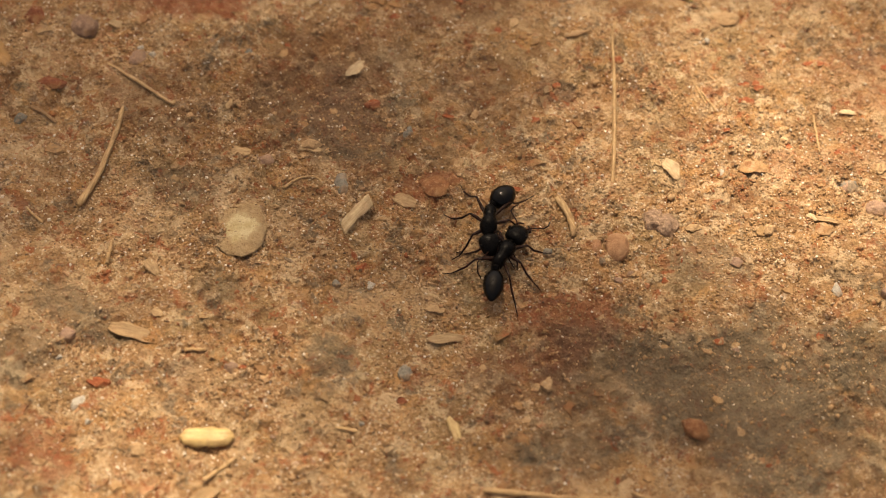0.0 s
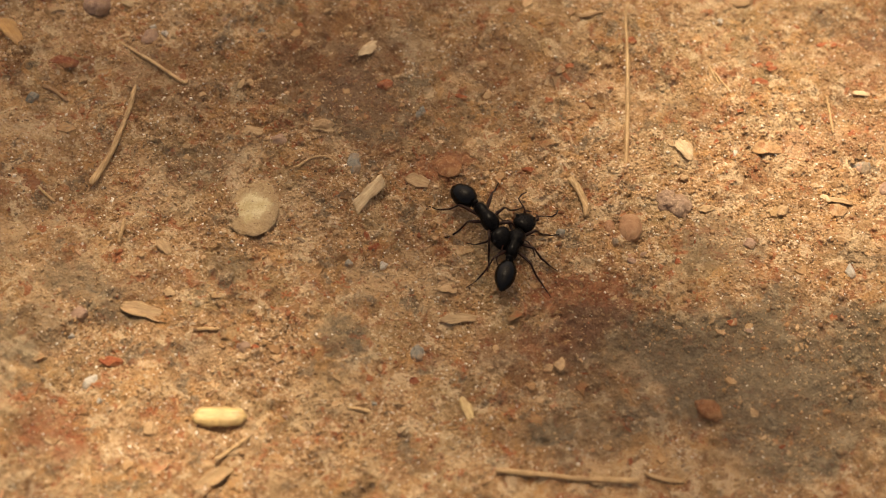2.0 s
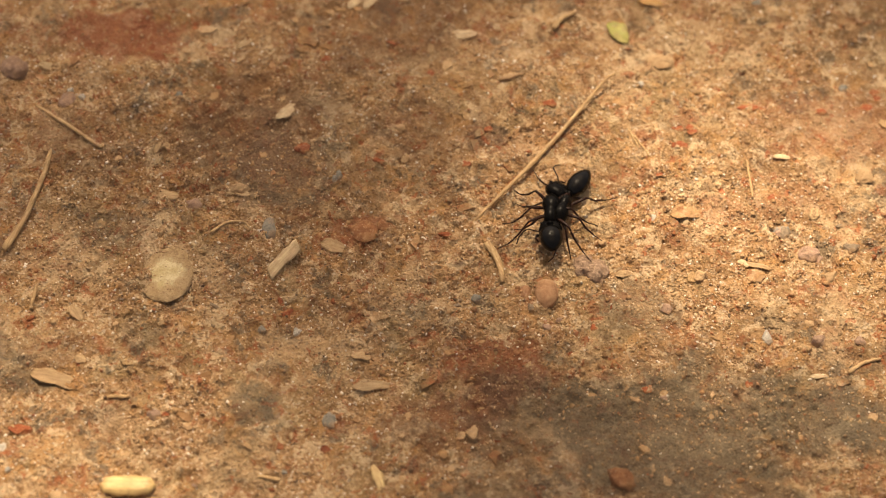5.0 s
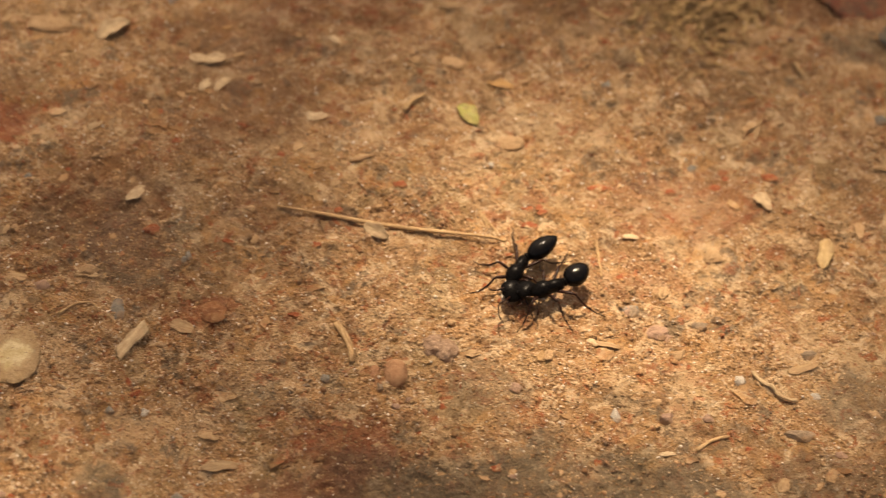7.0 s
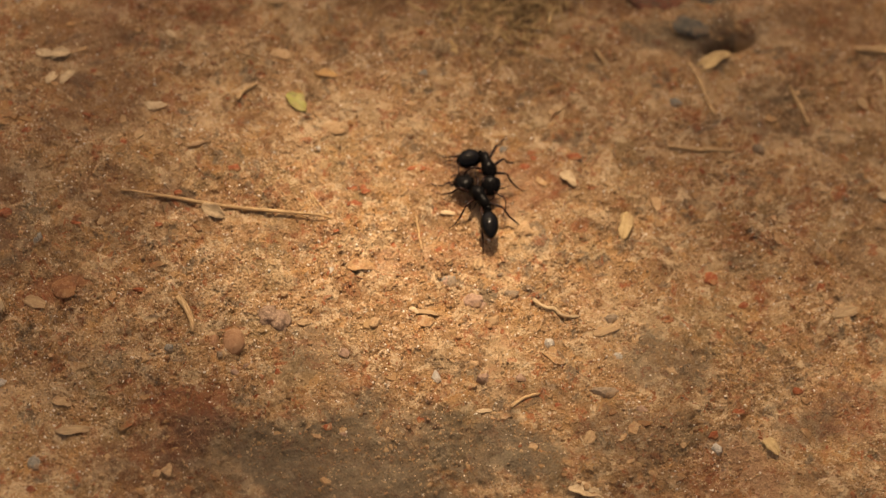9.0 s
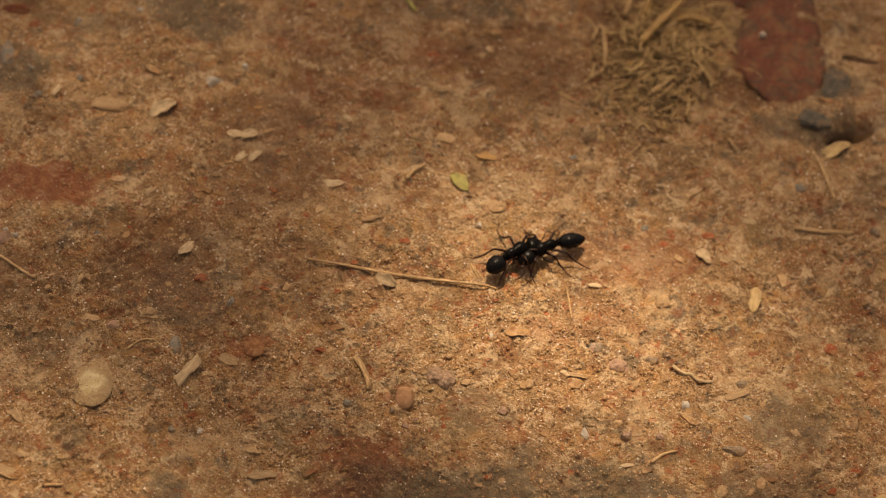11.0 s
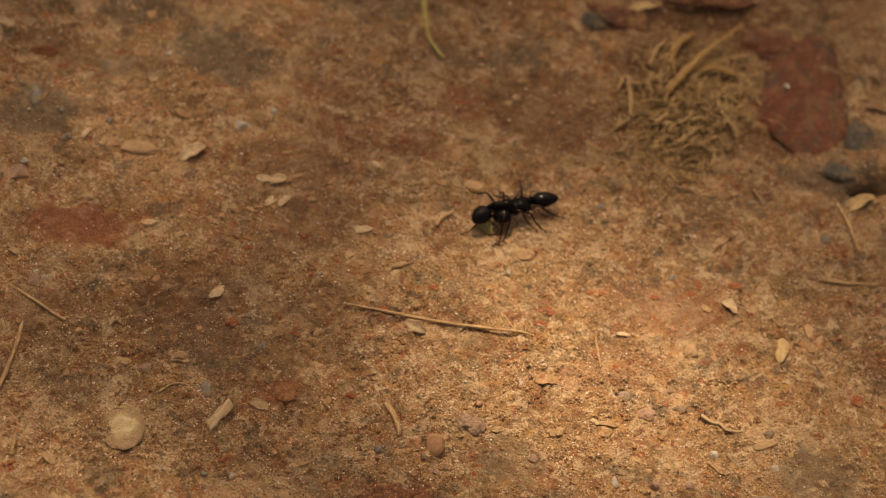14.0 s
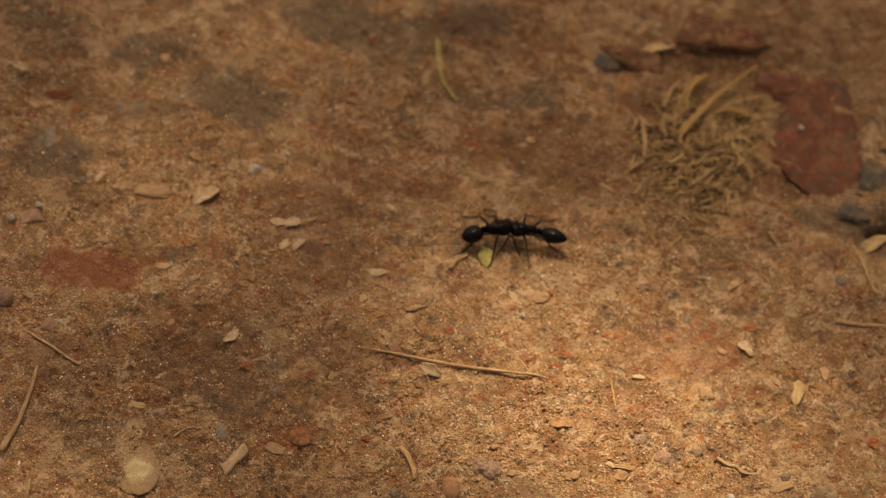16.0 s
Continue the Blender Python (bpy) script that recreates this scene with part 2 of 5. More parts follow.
leaf_green = fibre_material("leaf_green", (0.23, 0.225, 0.05), (0.37, 0.355, 0.10), 0.5, 2.5)
stem_green = fibre_material("stem_green", (0.30, 0.28, 0.07), (0.52, 0.48, 0.17))
foliage = fibre_material("foliage", (0.035, 0.07, 0.02), (0.07, 0.12, 0.035))
chitin = chitin_material("black_chitin", (0.0024, 0.0022, 0.0022), (0.004, 0.0036, 0.0034), 0.09, 0.16)
chitin_dull = chitin_material("dull_chitin", (0.0024, 0.0021, 0.002), (0.004, 0.0034, 0.003), 0.26, 0.075)
chitin_leg = chitin_material("leg_chitin", (0.009, 0.0045, 0.0035), (0.034, 0.011, 0.006), 0.35, 0.16)


# ---- mesh helpers ----
def lattice(x, y, seed):
    """Smooth value noise in 0..1 for arrays x, y."""
    xi, yi = np.floor(x).astype(np.int64), np.floor(y).astype(np.int64)
    fx, fy = x - xi, y - yi
    fx, fy = fx * fx * (3 - 2 * fx), fy * fy * (3 - 2 * fy)

    def value(a, b):
        h = (a * 374761393 + b * 668265263 + seed * 974711) & 0x7FFFFFFF
        h = ((h ^ (h >> 13)) * 1274126177) & 0x7FFFFFFF
        return ((h ^ (h >> 16)) & 0xFFFF) / 65535.0

    top = value(xi, yi) * (1 - fx) + value(xi + 1, yi) * fx
    low = value(xi, yi + 1) * (1 - fx) + value(xi + 1, yi + 1) * fx
    return top * (1 - fy) + low * fy


def fractal(x, y, seed, octaves=4, gain=0.55):
    total, size, amp = 0.0, 0.0, 1.0
    for k in range(octaves):
        total = total + amp * lattice(x * 2**k + 17.3 * k, y * 2**k - 9.1 * k, seed + k)
        size, amp = size + amp, amp * gain
    return total / size


def packed(x, y, seed):
    """Packed round crumbs on a unit raster: height 0..1 and a random number for each crumb."""
    x, y = np.asarray(x, float), np.asarray(y, float)
    xi, yi = np.floor(x).astype(np.int64), np.floor(y).astype(np.int64)

    def value(a, b, k):
        h = (a * 374761393 + b * 668265263 + (seed + k) * 974711) & 0x7FFFFFFF
        h = ((h ^ (h >> 13)) * 1274126177) & 0x7FFFFFFF
        return ((h ^ (h >> 16)) & 0xFFFF) / 65535.0

    best, who = np.zeros_like(x), np.zeros_like(x)
    for i in (-1, 0, 1):
        for j in (-1, 0, 1):
            a, b = xi + i, yi + j
            size = 0.32 + 0.5 * value(a, b, 3) ** 1.5
            d = ((x - a - value(a, b, 1)) ** 2 + ((y - b - value(a, b, 2)) * (0.8 + 0.5 * value(a, b, 5))) ** 2) / size**2
            h = np.clip(1 - d, 0, 0.72) ** 0.6 * size * 1.3
            who = np.where(h > best, value(a, b, 4), who)
            best = np.maximum(best, h)
    return best, who


HOLE = (80.5, 50.6)


def ground_height(x, y):
    """Height of the soil in millimetres over the plan in millimetres."""
    x, y = np.asarray(x, float), np.asarray(y, float)
    near = np.exp(-(np.hypot(x - 27, y - 30) / 260) ** 4)
    wx, wy = x + 1.5 * (fractal(x / 0.9, y / 0.9, 31, 3) - 0.5), y + 1.5 * (fractal(x / 0.9, y / 0.9, 37, 3) - 0.5)
    loose = np.clip(3.2 * (fractal(x / 11, y / 11, 5, 3) - 0.34), 0.22, 1) * (1.08 - 0.5 * np.clip((y - 10) / 22, 0, 1))
    z = 1.5 * (fractal(x / 26, y / 26, 3, 3) - 0.5) + 1.15 * (fractal(x / 3.8, y / 3.8, 11, 3) - 0.5) + 0.3 * (fractal(x / 1.1, y / 1.1, 23, 2) - 0.5)
    z = z + loose * (0.45 * packed(wx / 1.9, wy / 1.9, 61)[0] + 0.43 * packed(wx / 0.85, wy / 0.85, 67)[0]) - 0.30
    # a thin crust that has broken into low, ragged steps
    crust = 11 * fractal(wx / 6.5, wy / 6.5, 83, 5, 0.6)
    edge = np.clip((crust - np.floor(crust)) / 0.16, 0, 1)
    z = z + 0.26 * (np.floor(crust) + edge * edge * (3 - 2 * edge) - 5.5) * np.clip(1.4 * fractal(x / 15, y / 15, 87, 2) - 0.2, 0.1, 1)
    dx, dy = x - HOLE[0], y - HOLE[1]
    along, across = dx * 0.95 + dy * 0.3, dy * 0.95 - dx * 0.3
    pit = np.exp(-((along / 3.4) ** 4) - ((across / 0.62) ** 2))
    bank = 2.4 * np.exp(-((along / 9) ** 2) - (((across - 4.2) / 3.0) ** 2))
    hollow = np.exp(-(((x - 55.1) / 6.5) ** 2) - (((y - 78.7) / 2.6) ** 2))
    return z * near + bank - 4.0 * pit - 2.0 * hollow


def finish(bm, name, material, smooth=True):
    me = bpy.data.meshes.new(name)
    bmesh.ops.recalc_face_normals(bm, faces=bm.faces)
    bm.to_mesh(me)
    bm.free()
    me.materials.append(material)
    if smooth:
        me.polygons.foreach_set("use_smooth", [True] * len(me.polygons))
    return me


def part(name, bm, material, parent=None, label="", at=None):
    ob = new(name, finish(bm, name, material))
    ob.parent = parent
    if at is not None:
        ob.matrix_basis = at
    return tagged(ob, label)


def tube(bm, points, radii, sides=8, flat=1.0):
    """A closed tube through points (millimetres), with one radius for each."""
    points = [Vector(p) * MM for p in points]
    rings = []
    for k, p in enumerate(points):
        way = (points[min(k + 1, len(points) - 1)] - points[max(k - 1, 0)]).normalized()
        side = way.cross(Vector((0, 0, 1)))
        side = side.normalized() if side.length > 1e-3 else Vector((1, 0, 0))
        up = side.cross(way)
        r = radii[k] * MM
        rings.append([bm.verts.new(p + side * (r * math.cos(a)) + up * (r * flat * math.sin(a))) for a in (2 * math.pi * j / sides for j in range(sides))])
    for a, b in zip(rings, rings[1:]):
        for j in range(sides):
            bm.faces.new((a[j], a[(j + 1) % sides], b[(j + 1) % sides], b[j]))
    bm.faces.new(rings[0][::-1])
    bm.faces.new(rings[-1])


def lathe(bm, rings, sides=20):
    """A body along x from rings of (x, half width, half height, centre height), in millimetres."""
    made = []
    for x, w, h, zc in rings:
        made.append([bm.verts.new(Vector((x, w * math.cos(a), zc + h * math.sin(a))) * MM) for a in (2 * math.pi * j / sides for j in range(sides))])
    for a, b in zip(made, made[1:]):
        for j in range(sides):
            bm.faces.new((a[j], b[j], b[(j + 1) % sides], a[(j + 1) % sides]))
    bm.faces.new(made[0])
    bm.faces.new(made[-1][::-1])


def egg(x0, x1, w, h, zc, fat=0.5, n=16, steps=0, sharp=0.52):
    """Rings of an egg between x0 and x1; fat: where along it is widest; steps: shallow segment edges."""
    rows = []
    for k in range(n + 1):
        u = 0.5 - 0.5 * math.cos(math.pi * k / n)
        v = u ** (math.log(0.5) / math.log(fat))
        r = max(0.03, math.sin(math.pi * v) ** sharp)
        if steps:
            r *= 1.0 - 0.035 * ((u * steps) % 1.0)
        rows.append((x0 + (x1 - x0) * u, w * r, h * r, zc))
    return rows


# ---- ground ----
def span(lo, hi, step, far, grow=1.5):
    mid = list(np.arange(lo, hi + step / 2, step))
    left, right, d = [], [], step
    while (lo - (left[-1] if left else lo)) < far:
        d *= grow
        left.append((left[-1] if left else lo) - d)
        right.append((right[-1] if right else hi) + d)
    return np.array(left[::-1] + mid + right)


STAIN_SHADES = []


def stain_shade(x, y, rx, ry, kind, much=1.0, turn=0):
    STAIN_SHADES.append((x, y, rx, ry, ("grey", "red", "brown").index(kind), much, radians(turn)))


stain_shade(30.9, -14.8, 14.2, 8.9, "grey", 0.95, -12)
stain_shade(37.4, -21.6, 9.3, 6.7, "grey", 0.8, 0)
stain_shade(19.0, -12.4, 9.3, 5.2, "grey", 0.6, 0)
stain_shade(14.0, -21.6, 5.6, 5.2, "grey", 0.5, 0)
stain_shade(33.9, -8.3, 7.4, 3.0, "grey", 0.6, 0)
stain_shade(15.6, -8.2, 4.6, 4.1, "red", 0.9, 0)
stain_shade(11.3, -13.0, 4.3, 3.3, "red", 0.5, 0)
stain_shade(-23.2, -7.7, 3.1, 2.8, "grey", 0.6, 0)
stain_shade(-11.2, -14.6, 3.6, 3.0, "grey", 0.7, -20)
stain_shade(-38.9, -10.8, 4.6, 3.7, "grey", 0.55, 0)
stain_shade(-35.0, -13.3, 3.7, 1.6, "grey", 0.6, 0)
# brown soil, with some of the shade over it put into the colour
stain_shade(-17.8, 19.0, 7.4, 6.3, "brown", 0.72, 0)
stain_shade(-11.5, 11.2, 5.6, 3.0, "brown", 0.65, -15)
stain_shade(-20.1, 16.1, 3.7, 5.2, "grey", 0.35, 0)
stain_shade(-7.0, 25.9, 4.9, 4.5, "brown", 0.4, 0)
stain_shade(-11.3, 16.2, 5.6, 3.7, "red", 0.35, 0)
stain_shade(10.9, -23.7, 3.1, 1.5, "grey", 0.9, 0)
stain_shade(-43.9, -17.8, 4.3, 4.1, "grey", 0.5, 0)
stain_shade(-38.6, -28.4, 4.0, 3.3, "red", 0.8, 0)
stain_shade(-28.8, 4.8, 3.7, 2.6, "grey", 0.5, 0)
stain_shade(3.0, -4.0, 4.0, 3.0, "grey", 0.4, 0)
stain_shade(25.6, 18.8, 3.7, 3.0, "brown", 0.5, 0)
stain_shade(34.4, -5.4, 3.7, 2.2, "grey", 0.5, 0)
stain_shade(-32.5, -9.9, 3.7, 2.2, "brown", 0.5, 0)
stain_shade(43.4, -10.2, 3.7, 2.6, "grey", 0.5, 0)
stain_shade(-25.1, -17.2, 3.1, 2.2, "brown", 0.5, 0)
stain_shade(94.9, 56.0, 8.0, 4.8, "brown", 0.7, 0)
stain_shade(77.5, 50.8, 4.7, 4.0, "grey", 0.8, 0)
stain_shade(85.6, 41.4, 6.0, 4.8, "grey", 0.5, 0)
stain_shade(69.8, 2.4, 6.0, 4.0, "grey", 0.7, 0)
stain_shade(65.9, -7.1, 8.0, 4.0, "grey", 0.6, 0)
stain_shade(48.7, -11.2, 11.4, 4.8, "grey", 0.9, 0)
stain_shade(34.4, -10.5, 8.0, 4.0, "grey", 0.7, 0)
stain_shade(13.7, -8.8, 5.3, 4.4, "red", 0.9, 0)
stain_shade(9.6, -14.9, 8.0, 4.0, "brown", 0.8, 0)
stain_shade(48.6, 26.4, 8.0, 5.6, "red", 0.45, 0)
stain_shade(76.2, -13.3, 7.4, 4.0, "red", 0.5, 0)
stain_shade(92.8, 16.9, 8.0, 4.8, "brown", 0.5, 0)
stain_shade(90.3, -3.4, 5.3, 4.8, "red", 0.4, 0)
stain_shade(86.7, -5.9, 4.0, 2.8, "grey", 0.6, 0)
stain_shade(80.9, 16.9, 4.0, 2.4, "grey", 0.5, 0)
stain_shade(4.2, 22.3, 8.7, 4.8, "brown", 0.6, 0)
stain_shade(-0.8, 37.3, 9.4, 7.3, "brown", 0.6, 0)
stain_shade(-1.5, 7.6, 4.0, 2.3, "red", 0.8, 0)
stain_shade(37.6, 13.9, 4.0, 1.6, "red", 0.4, 0)
stain_shade(41.8, 47.9, 3.3, 2.4, "grey", 0.5, 0)
stain_shade(32.0, 26.0, 3.3, 2.0, "grey", 0.4, 0)
stain_shade(-13.8, 63.9, 8.3, 5.4, "grey", 0.95, 0)
stain_shade(-37.1, 51.0, 6.0, 5.4, "grey", 0.9, 0)
stain_shade(-25.5, 60.4, 5.3, 2.3, "grey", 0.6, 0)
stain_shade(34.7, 60.4, 12.8, 8.1, "brown", 0.9, 0)
stain_shade(24.0, 68.5, 9.0, 2.7, "grey", 0.7, 0)
stain_shade(10.0, 51.4, 11.3, 3.6, "red", 0.5, 0)
stain_shade(-2.4, 46.5, 9.0, 4.1, "brown", 0.8, 0)
stain_shade(-30.3, 32.8, 7.1, 3.6, "red", 1.0, 0)
stain_shade(-14.6, 21.9, 8.3, 7.2, "brown", 0.9, 0)
stain_shade(-11.1, 15.0, 6.8, 5.4, "grey", 0.6, 0)
stain_shade(-32.0, 16.5, 6.8, 5.4, "brown", 0.6, 0)
stain_shade(79.0, 59.4, 4.5, 4.5, "grey", 0.9, 0)
stain_shade(72.8, 51.6, 9.0, 2.7, "grey", 0.7, 0)
stain_shade(51.3, 72.9, 9.8, 6.3, "brown", 0.9, 0)
stain_shade(2.4, 60.7, 5.3, 3.2, "red", 0.4, 0)
stain_shade(20.9, 59.8, 4.5, 2.3, "red", 0.5, 0)
stain_shade(14.1, 21.3, 4.5, 2.3, "red", 0.25, 0)
stain_shade(53.4, 27.2, 6.0, 4.5, "red", 0.5, 0)
stain_shade(45.4, 16.3, 5.3, 2.3, "red", 0.4, 0)
stain_shade(28.8, 0.6, 4.5, 3.6, "grey", 0.5, 0)
stain_shade(9.0, 77.9, 10.5, 5.4, "grey", 0.7, 0)
stain_shade(-0.2, 81.1, 9.0, 4.5, "grey", 0.6, 0)
stain_shade(25.7, 81.1, 10.5, 5.4, "brown", 0.8, 0)
stain_shade(-23.4, 71.6, 5.3, 3.6, "grey", 0.6, 0)
stain_shade(-41.4, 73.6, 6.0, 4.5, "grey", 0.6, 0)
# strong browns by the dry grass: soil tone plus its shade as colour
stain_shade(55.1, 77.1, 12.8, 10.9, "brown", 1.0, 0)
stain_shade(28.2, 69.5, 3.0, 1.1, "grey", 0.8, 0)
stain_shade(42.2, 62.8, 11.3, 5.4, "brown", 0.6, 0)
stain_shade(50.1, 69.2, 9.0, 10.0, "brown", 1.0, 0)
stain_shade(55.5, 76.8, 9.8, 4.5, "brown", 1.0, 0)
stain_shade(64.8, 57.8, 4.5, 3.6, "brown", 1.0, 0)
stain_shade(62.5, 84.8, 10.6, 6.4, "brown", 0.9, 0)
stain_shade(0.7, 80.1, 8.3, 4.1, "grey", 1.0, 0)
stain_shade(-25.8, 71.3, 6.0, 3.6, "grey", 0.9, 0)
stain_shade(-12.3, 62.5, 4.9, 3.3, "grey", 0.8, 0)
stain_shade(-43.3, 76.1, 5.3, 3.6, "grey", 0.9, 0)
stain_shade(19.8, 83.6, 6.0, 3.6, "grey", 0.8, 0)
stain_shade(29.1, 68.6, 4.5, 1.3, "grey", 0.9, 0)
stain_shade(75.1, 58.3, 6.8, 5.4, "grey", 0.6, 0)
stain_shade(79.6, 87.9, 6.8, 6.3, "brown", 0.6, 0)


def build_ground():
    xs, ys = span(-60, 112, 0.26, 9000), span(-44, 104, 0.26, 9000)
    X, Y = np.meshgrid(xs, ys)
    Z = ground_height(X, Y)
    verts = np.stack([X, Y, Z], -1).reshape(-1, 3) * MM
    w, h = len(xs), len(ys)
    at = (np.arange(h - 1)[:, None] * w + np.arange(w - 1)).ravel()
    faces = np.stack([at, at + 1, at + w + 1, at + w], -1)
    me = bpy.data.meshes.new("ground")
    me.vertices.add(len(verts))
    me.vertices.foreach_set("co", verts.ravel())
    me.loops.add(faces.size)
    me.loops.foreach_set("vertex_index", faces.ravel())
    me.polygons.add(len(faces))
    me.polygons.foreach_set("loop_start", np.arange(0, faces.size, 4))
    me.update(calc_edges=True)
    me.polygons.foreach_set("use_smooth", [True] * len(faces))
    me.materials.append(soil)
    warp_x, warp_y = fractal(X / 7, Y / 7, 41, 4) - 0.5, fractal(X / 7, Y / 7, 57, 4) - 0.5
    rag = fractal(X / 1.6, Y / 1.6, 71, 3) - 0.5
    paint = np.zeros((h, w, 4))
    paint[..., 3] = 1
    for x, y, rx, ry, kind, much, turn in STAIN_SHADES:
        dx, dy = X - x + 5.0 * warp_x, Y - y + 5.0 * warp_y
        u, v = (dx * math.cos(turn) + dy * math.sin(turn)) / rx, (dy * math.cos(turn) - dx * math.sin(turn)) / ry
        d = np.hypot(u, v) + 0.7 * rag
        paint[..., kind] = np.maximum(paint[..., kind], much * np.clip((1.08 - d) / 0.32, 0, 1))
    wx, wy = X + 1.5 * (fractal(X / 0.9, Y / 0.9, 31, 3) - 0.5), Y + 1.5 * (fractal(X / 0.9, Y / 0.9, 37, 3) - 0.5)
    (h1, c1), (h2, c2) = packed(wx / 1.9, wy / 1.9, 61), packed(wx / 0.85, wy / 0.85, 67)
    tone = np.ones((h, w, 4))
    tone[..., 0], tone[..., 1], tone[..., 2] = c1, c2, np.clip(1.6 * np.maximum(h1, 0.75 * h2), 0, 1)
    me.attributes.new("crumb", "FLOAT_COLOR", "POINT").data.foreach_set("color", tone.reshape(-1).astype(np.float32))
    layer = me.attributes.new("stain_shade", "FLOAT_COLOR", "POINT")
    layer.data.foreach_set("color", paint.reshape(-1).astype(np.float32))
    return tagged(new("ground", me), "bare brown sandy soil with dark and reddish stains", "ground", kind="structure"), X, Y, paint


ground, GX, GY, PAINT = build_ground()


def rest(x, y):
    return float(ground_height(x, y))


# ---- unseen foliage added overhead for shade, with the gap through which the sun falls ----
GAP = (36.8, 13.6)


def bump_at(fx, fy, x, y, rx, ry):
    return math.exp(-(((fx / MM - x) / rx) ** 2 + ((fy / MM - y) / ry) ** 2) ** 1.5)


def build_unseen_canopy():
    rng = random.Random(5)
    verts, faces = [], []
    for k in range(20000):
        z = rng.uniform(1.8, 2.3)
        fx, fy = rng.uniform(-0.33, 0.40), rng.uniform(-0.30, 0.36)
        # leaf density is shaped by place to darken or brighten the soil below
        thick = 0.72 + 0.36 * bump_at(fx, fy, 84, 78, 44, 28) + 0.26 * bump_at(fx, fy, -26, 36, 34, 38) + 0.75 * bump_at(fx, fy, 11, -12, 22, 14) + 0.30 * bump_at(fx, fy, -18, 80, 70, 32)
        thick -= 0.78 * bump_at(fx, fy, *GAP, 37, 28) + 0.62 * bump_at(fx, fy, -26, -26, 42, 24) + 0.26 * bump_at(fx, fy, 92, 3, 24, 26)
        if rng.random() > thick:
            continue
        c = Vector((fx, fy, 0)) + SUN_AT * (z / SUN_AT.z)
        turn = Euler((rng.uniform(-0.7, 0.7), rng.uniform(-0.7, 0.7), rng.uniform(0, 6.3))).to_matrix()
        size, b = rng.uniform(0.0055, 0.009), len(verts)
        for u, v, w in ((-1.2, 0, 0), (-0.4, 0.45, 0.12), (0.5, 0.38, 0.1), (1.4, 0, -0.15), (0.5, -0.38, 0.1), (-0.4, -0.45, 0.12), (-0.4, 0, 0), (0.5, 0, 0)):
            verts.append(c + turn @ (Vector((u, v, w)) * size))
        faces += [(b, b + 6, b + 1), (b + 1, b + 6, b + 7, b + 2), (b + 2, b + 7, b + 3), (b, b + 5, b + 6), (b + 5, b + 4, b + 7, b + 6), (b + 4, b + 3, b + 7)]
    # the wider unseen crown added round the gap, in larger leaves
    for k in range(16000):
        fx, fy, z = rng.uniform(-1.6, 1.7), rng.uniform(-1.6, 1.7), rng.uniform(1.8, 2.6)
        if -0.34 < fx < 0.41 and -0.31 < fy < 0.37:
            continue
        clump = noise.noise(Vector((fx * 2.6, fy * 2.6, 0.4)))
        if rng.random() > (0.85 + 0.5 * clump) * (1 - (math.hypot(fx, fy) / 1.75) ** 3):
            continue
        c = Vector((fx, fy, 0)) + SUN_AT * (z / SUN_AT.z)
        turn = Euler((rng.uniform(-0.7, 0.7), rng.uniform(-0.7, 0.7), rng.uniform(0, 6.3))).to_matrix()
        size, b = rng.uniform(0.016, 0.03), len(verts)
        for u, v, w in ((-1.2, 0, 0), (-0.4, 0.45, 0.12), (0.5, 0.38, 0.1), (1.4, 0, -0.15), (0.5, -0.38, 0.1), (-0.4, -0.45, 0.12), (-0.4, 0, 0), (0.5, 0, 0)):
            verts.append(c + turn @ (Vector((u, v, w)) * size))
        faces += [(b, b + 6, b + 1), (b + 1, b + 6, b + 7, b + 2), (b + 2, b + 7, b + 3), (b, b + 5, b + 6), (b + 5, b + 4, b + 7, b + 6), (b + 4, b + 3, b + 7)]
    me = bpy.data.meshes.new("overhanging_foliage")
    me.from_pydata(verts, [], faces)
    me.materials.append(foliage)
    return tagged(new("overhanging_foliage", me), "unseen green leaves added overhead to shade the soil round a sunny gap", "foliage", kind="stuff")


build_unseen_canopy()


# ---- kinds of litter ----
def stone(name, x, y, rx, ry, h, turn, material, label, category, rough=0.1, lobe=None, lift=0.0, tilt=(0, 0)):
    """A weathered stone with half sizes rx, ry and height h, bedded in the soil."""
    bm = bmesh.new()
    bmesh.ops.create_icosphere(bm, subdivisions=4 if rx > 1.2 else 3, radius=1.0)
    off = Vector((x * 1.7, y * 1.3, rx * 9))
    rng = random.Random(int(abs(x) * 57 + abs(y) * 113))
    cuts = [(Vector((rng.gauss(0, 1), rng.gauss(0, 1), rng.gauss(0, 0.7))).normalized(), rng.uniform(0.55, 0.9)) for _ in range(9 if rough >= 0.14 else 0)]
    for v in bm.verts:
        p = v.co.copy()
        k = 1.0 + rough * (2.2 if rx > 1.2 else 3.4) * noise.noise(p * 1.3 + off) + rough * 1.3 * noise.noise(p * 3.1 + off) + 0.35 * rough * noise.noise(p * 8 + off)
        q = p * k
        for way, far in cuts:
            over = q.dot(way) - far
            if over > 0:
                q -= way * over
        q.z = max(q.z, -0.55) if q.z < 0 else min(q.z, 0.85 + 0.15 * q.z)
        v.co = Vector((q.x * rx, q.y * ry, q.z * h * 0.62)) * MM
    if lobe:
        more = bmesh.ops.create_icosphere(bm, subdivisions=4, radius=1.0)["verts"]
        for v in more:
            p = v.co.copy()
            k = 1.0 + rough * 2 * noise.noise(p * 1.6 + off * 2) + rough * noise.noise(p * 4 + off)
            v.co = Vector((p.x * k * rx * 1.1 + lobe[0], p.y * k * ry * lobe[2] + lobe[1], max(p.z * k, -0.5) * h * 0.5)) * MM
    ob = new(name, finish(bm, name, material))
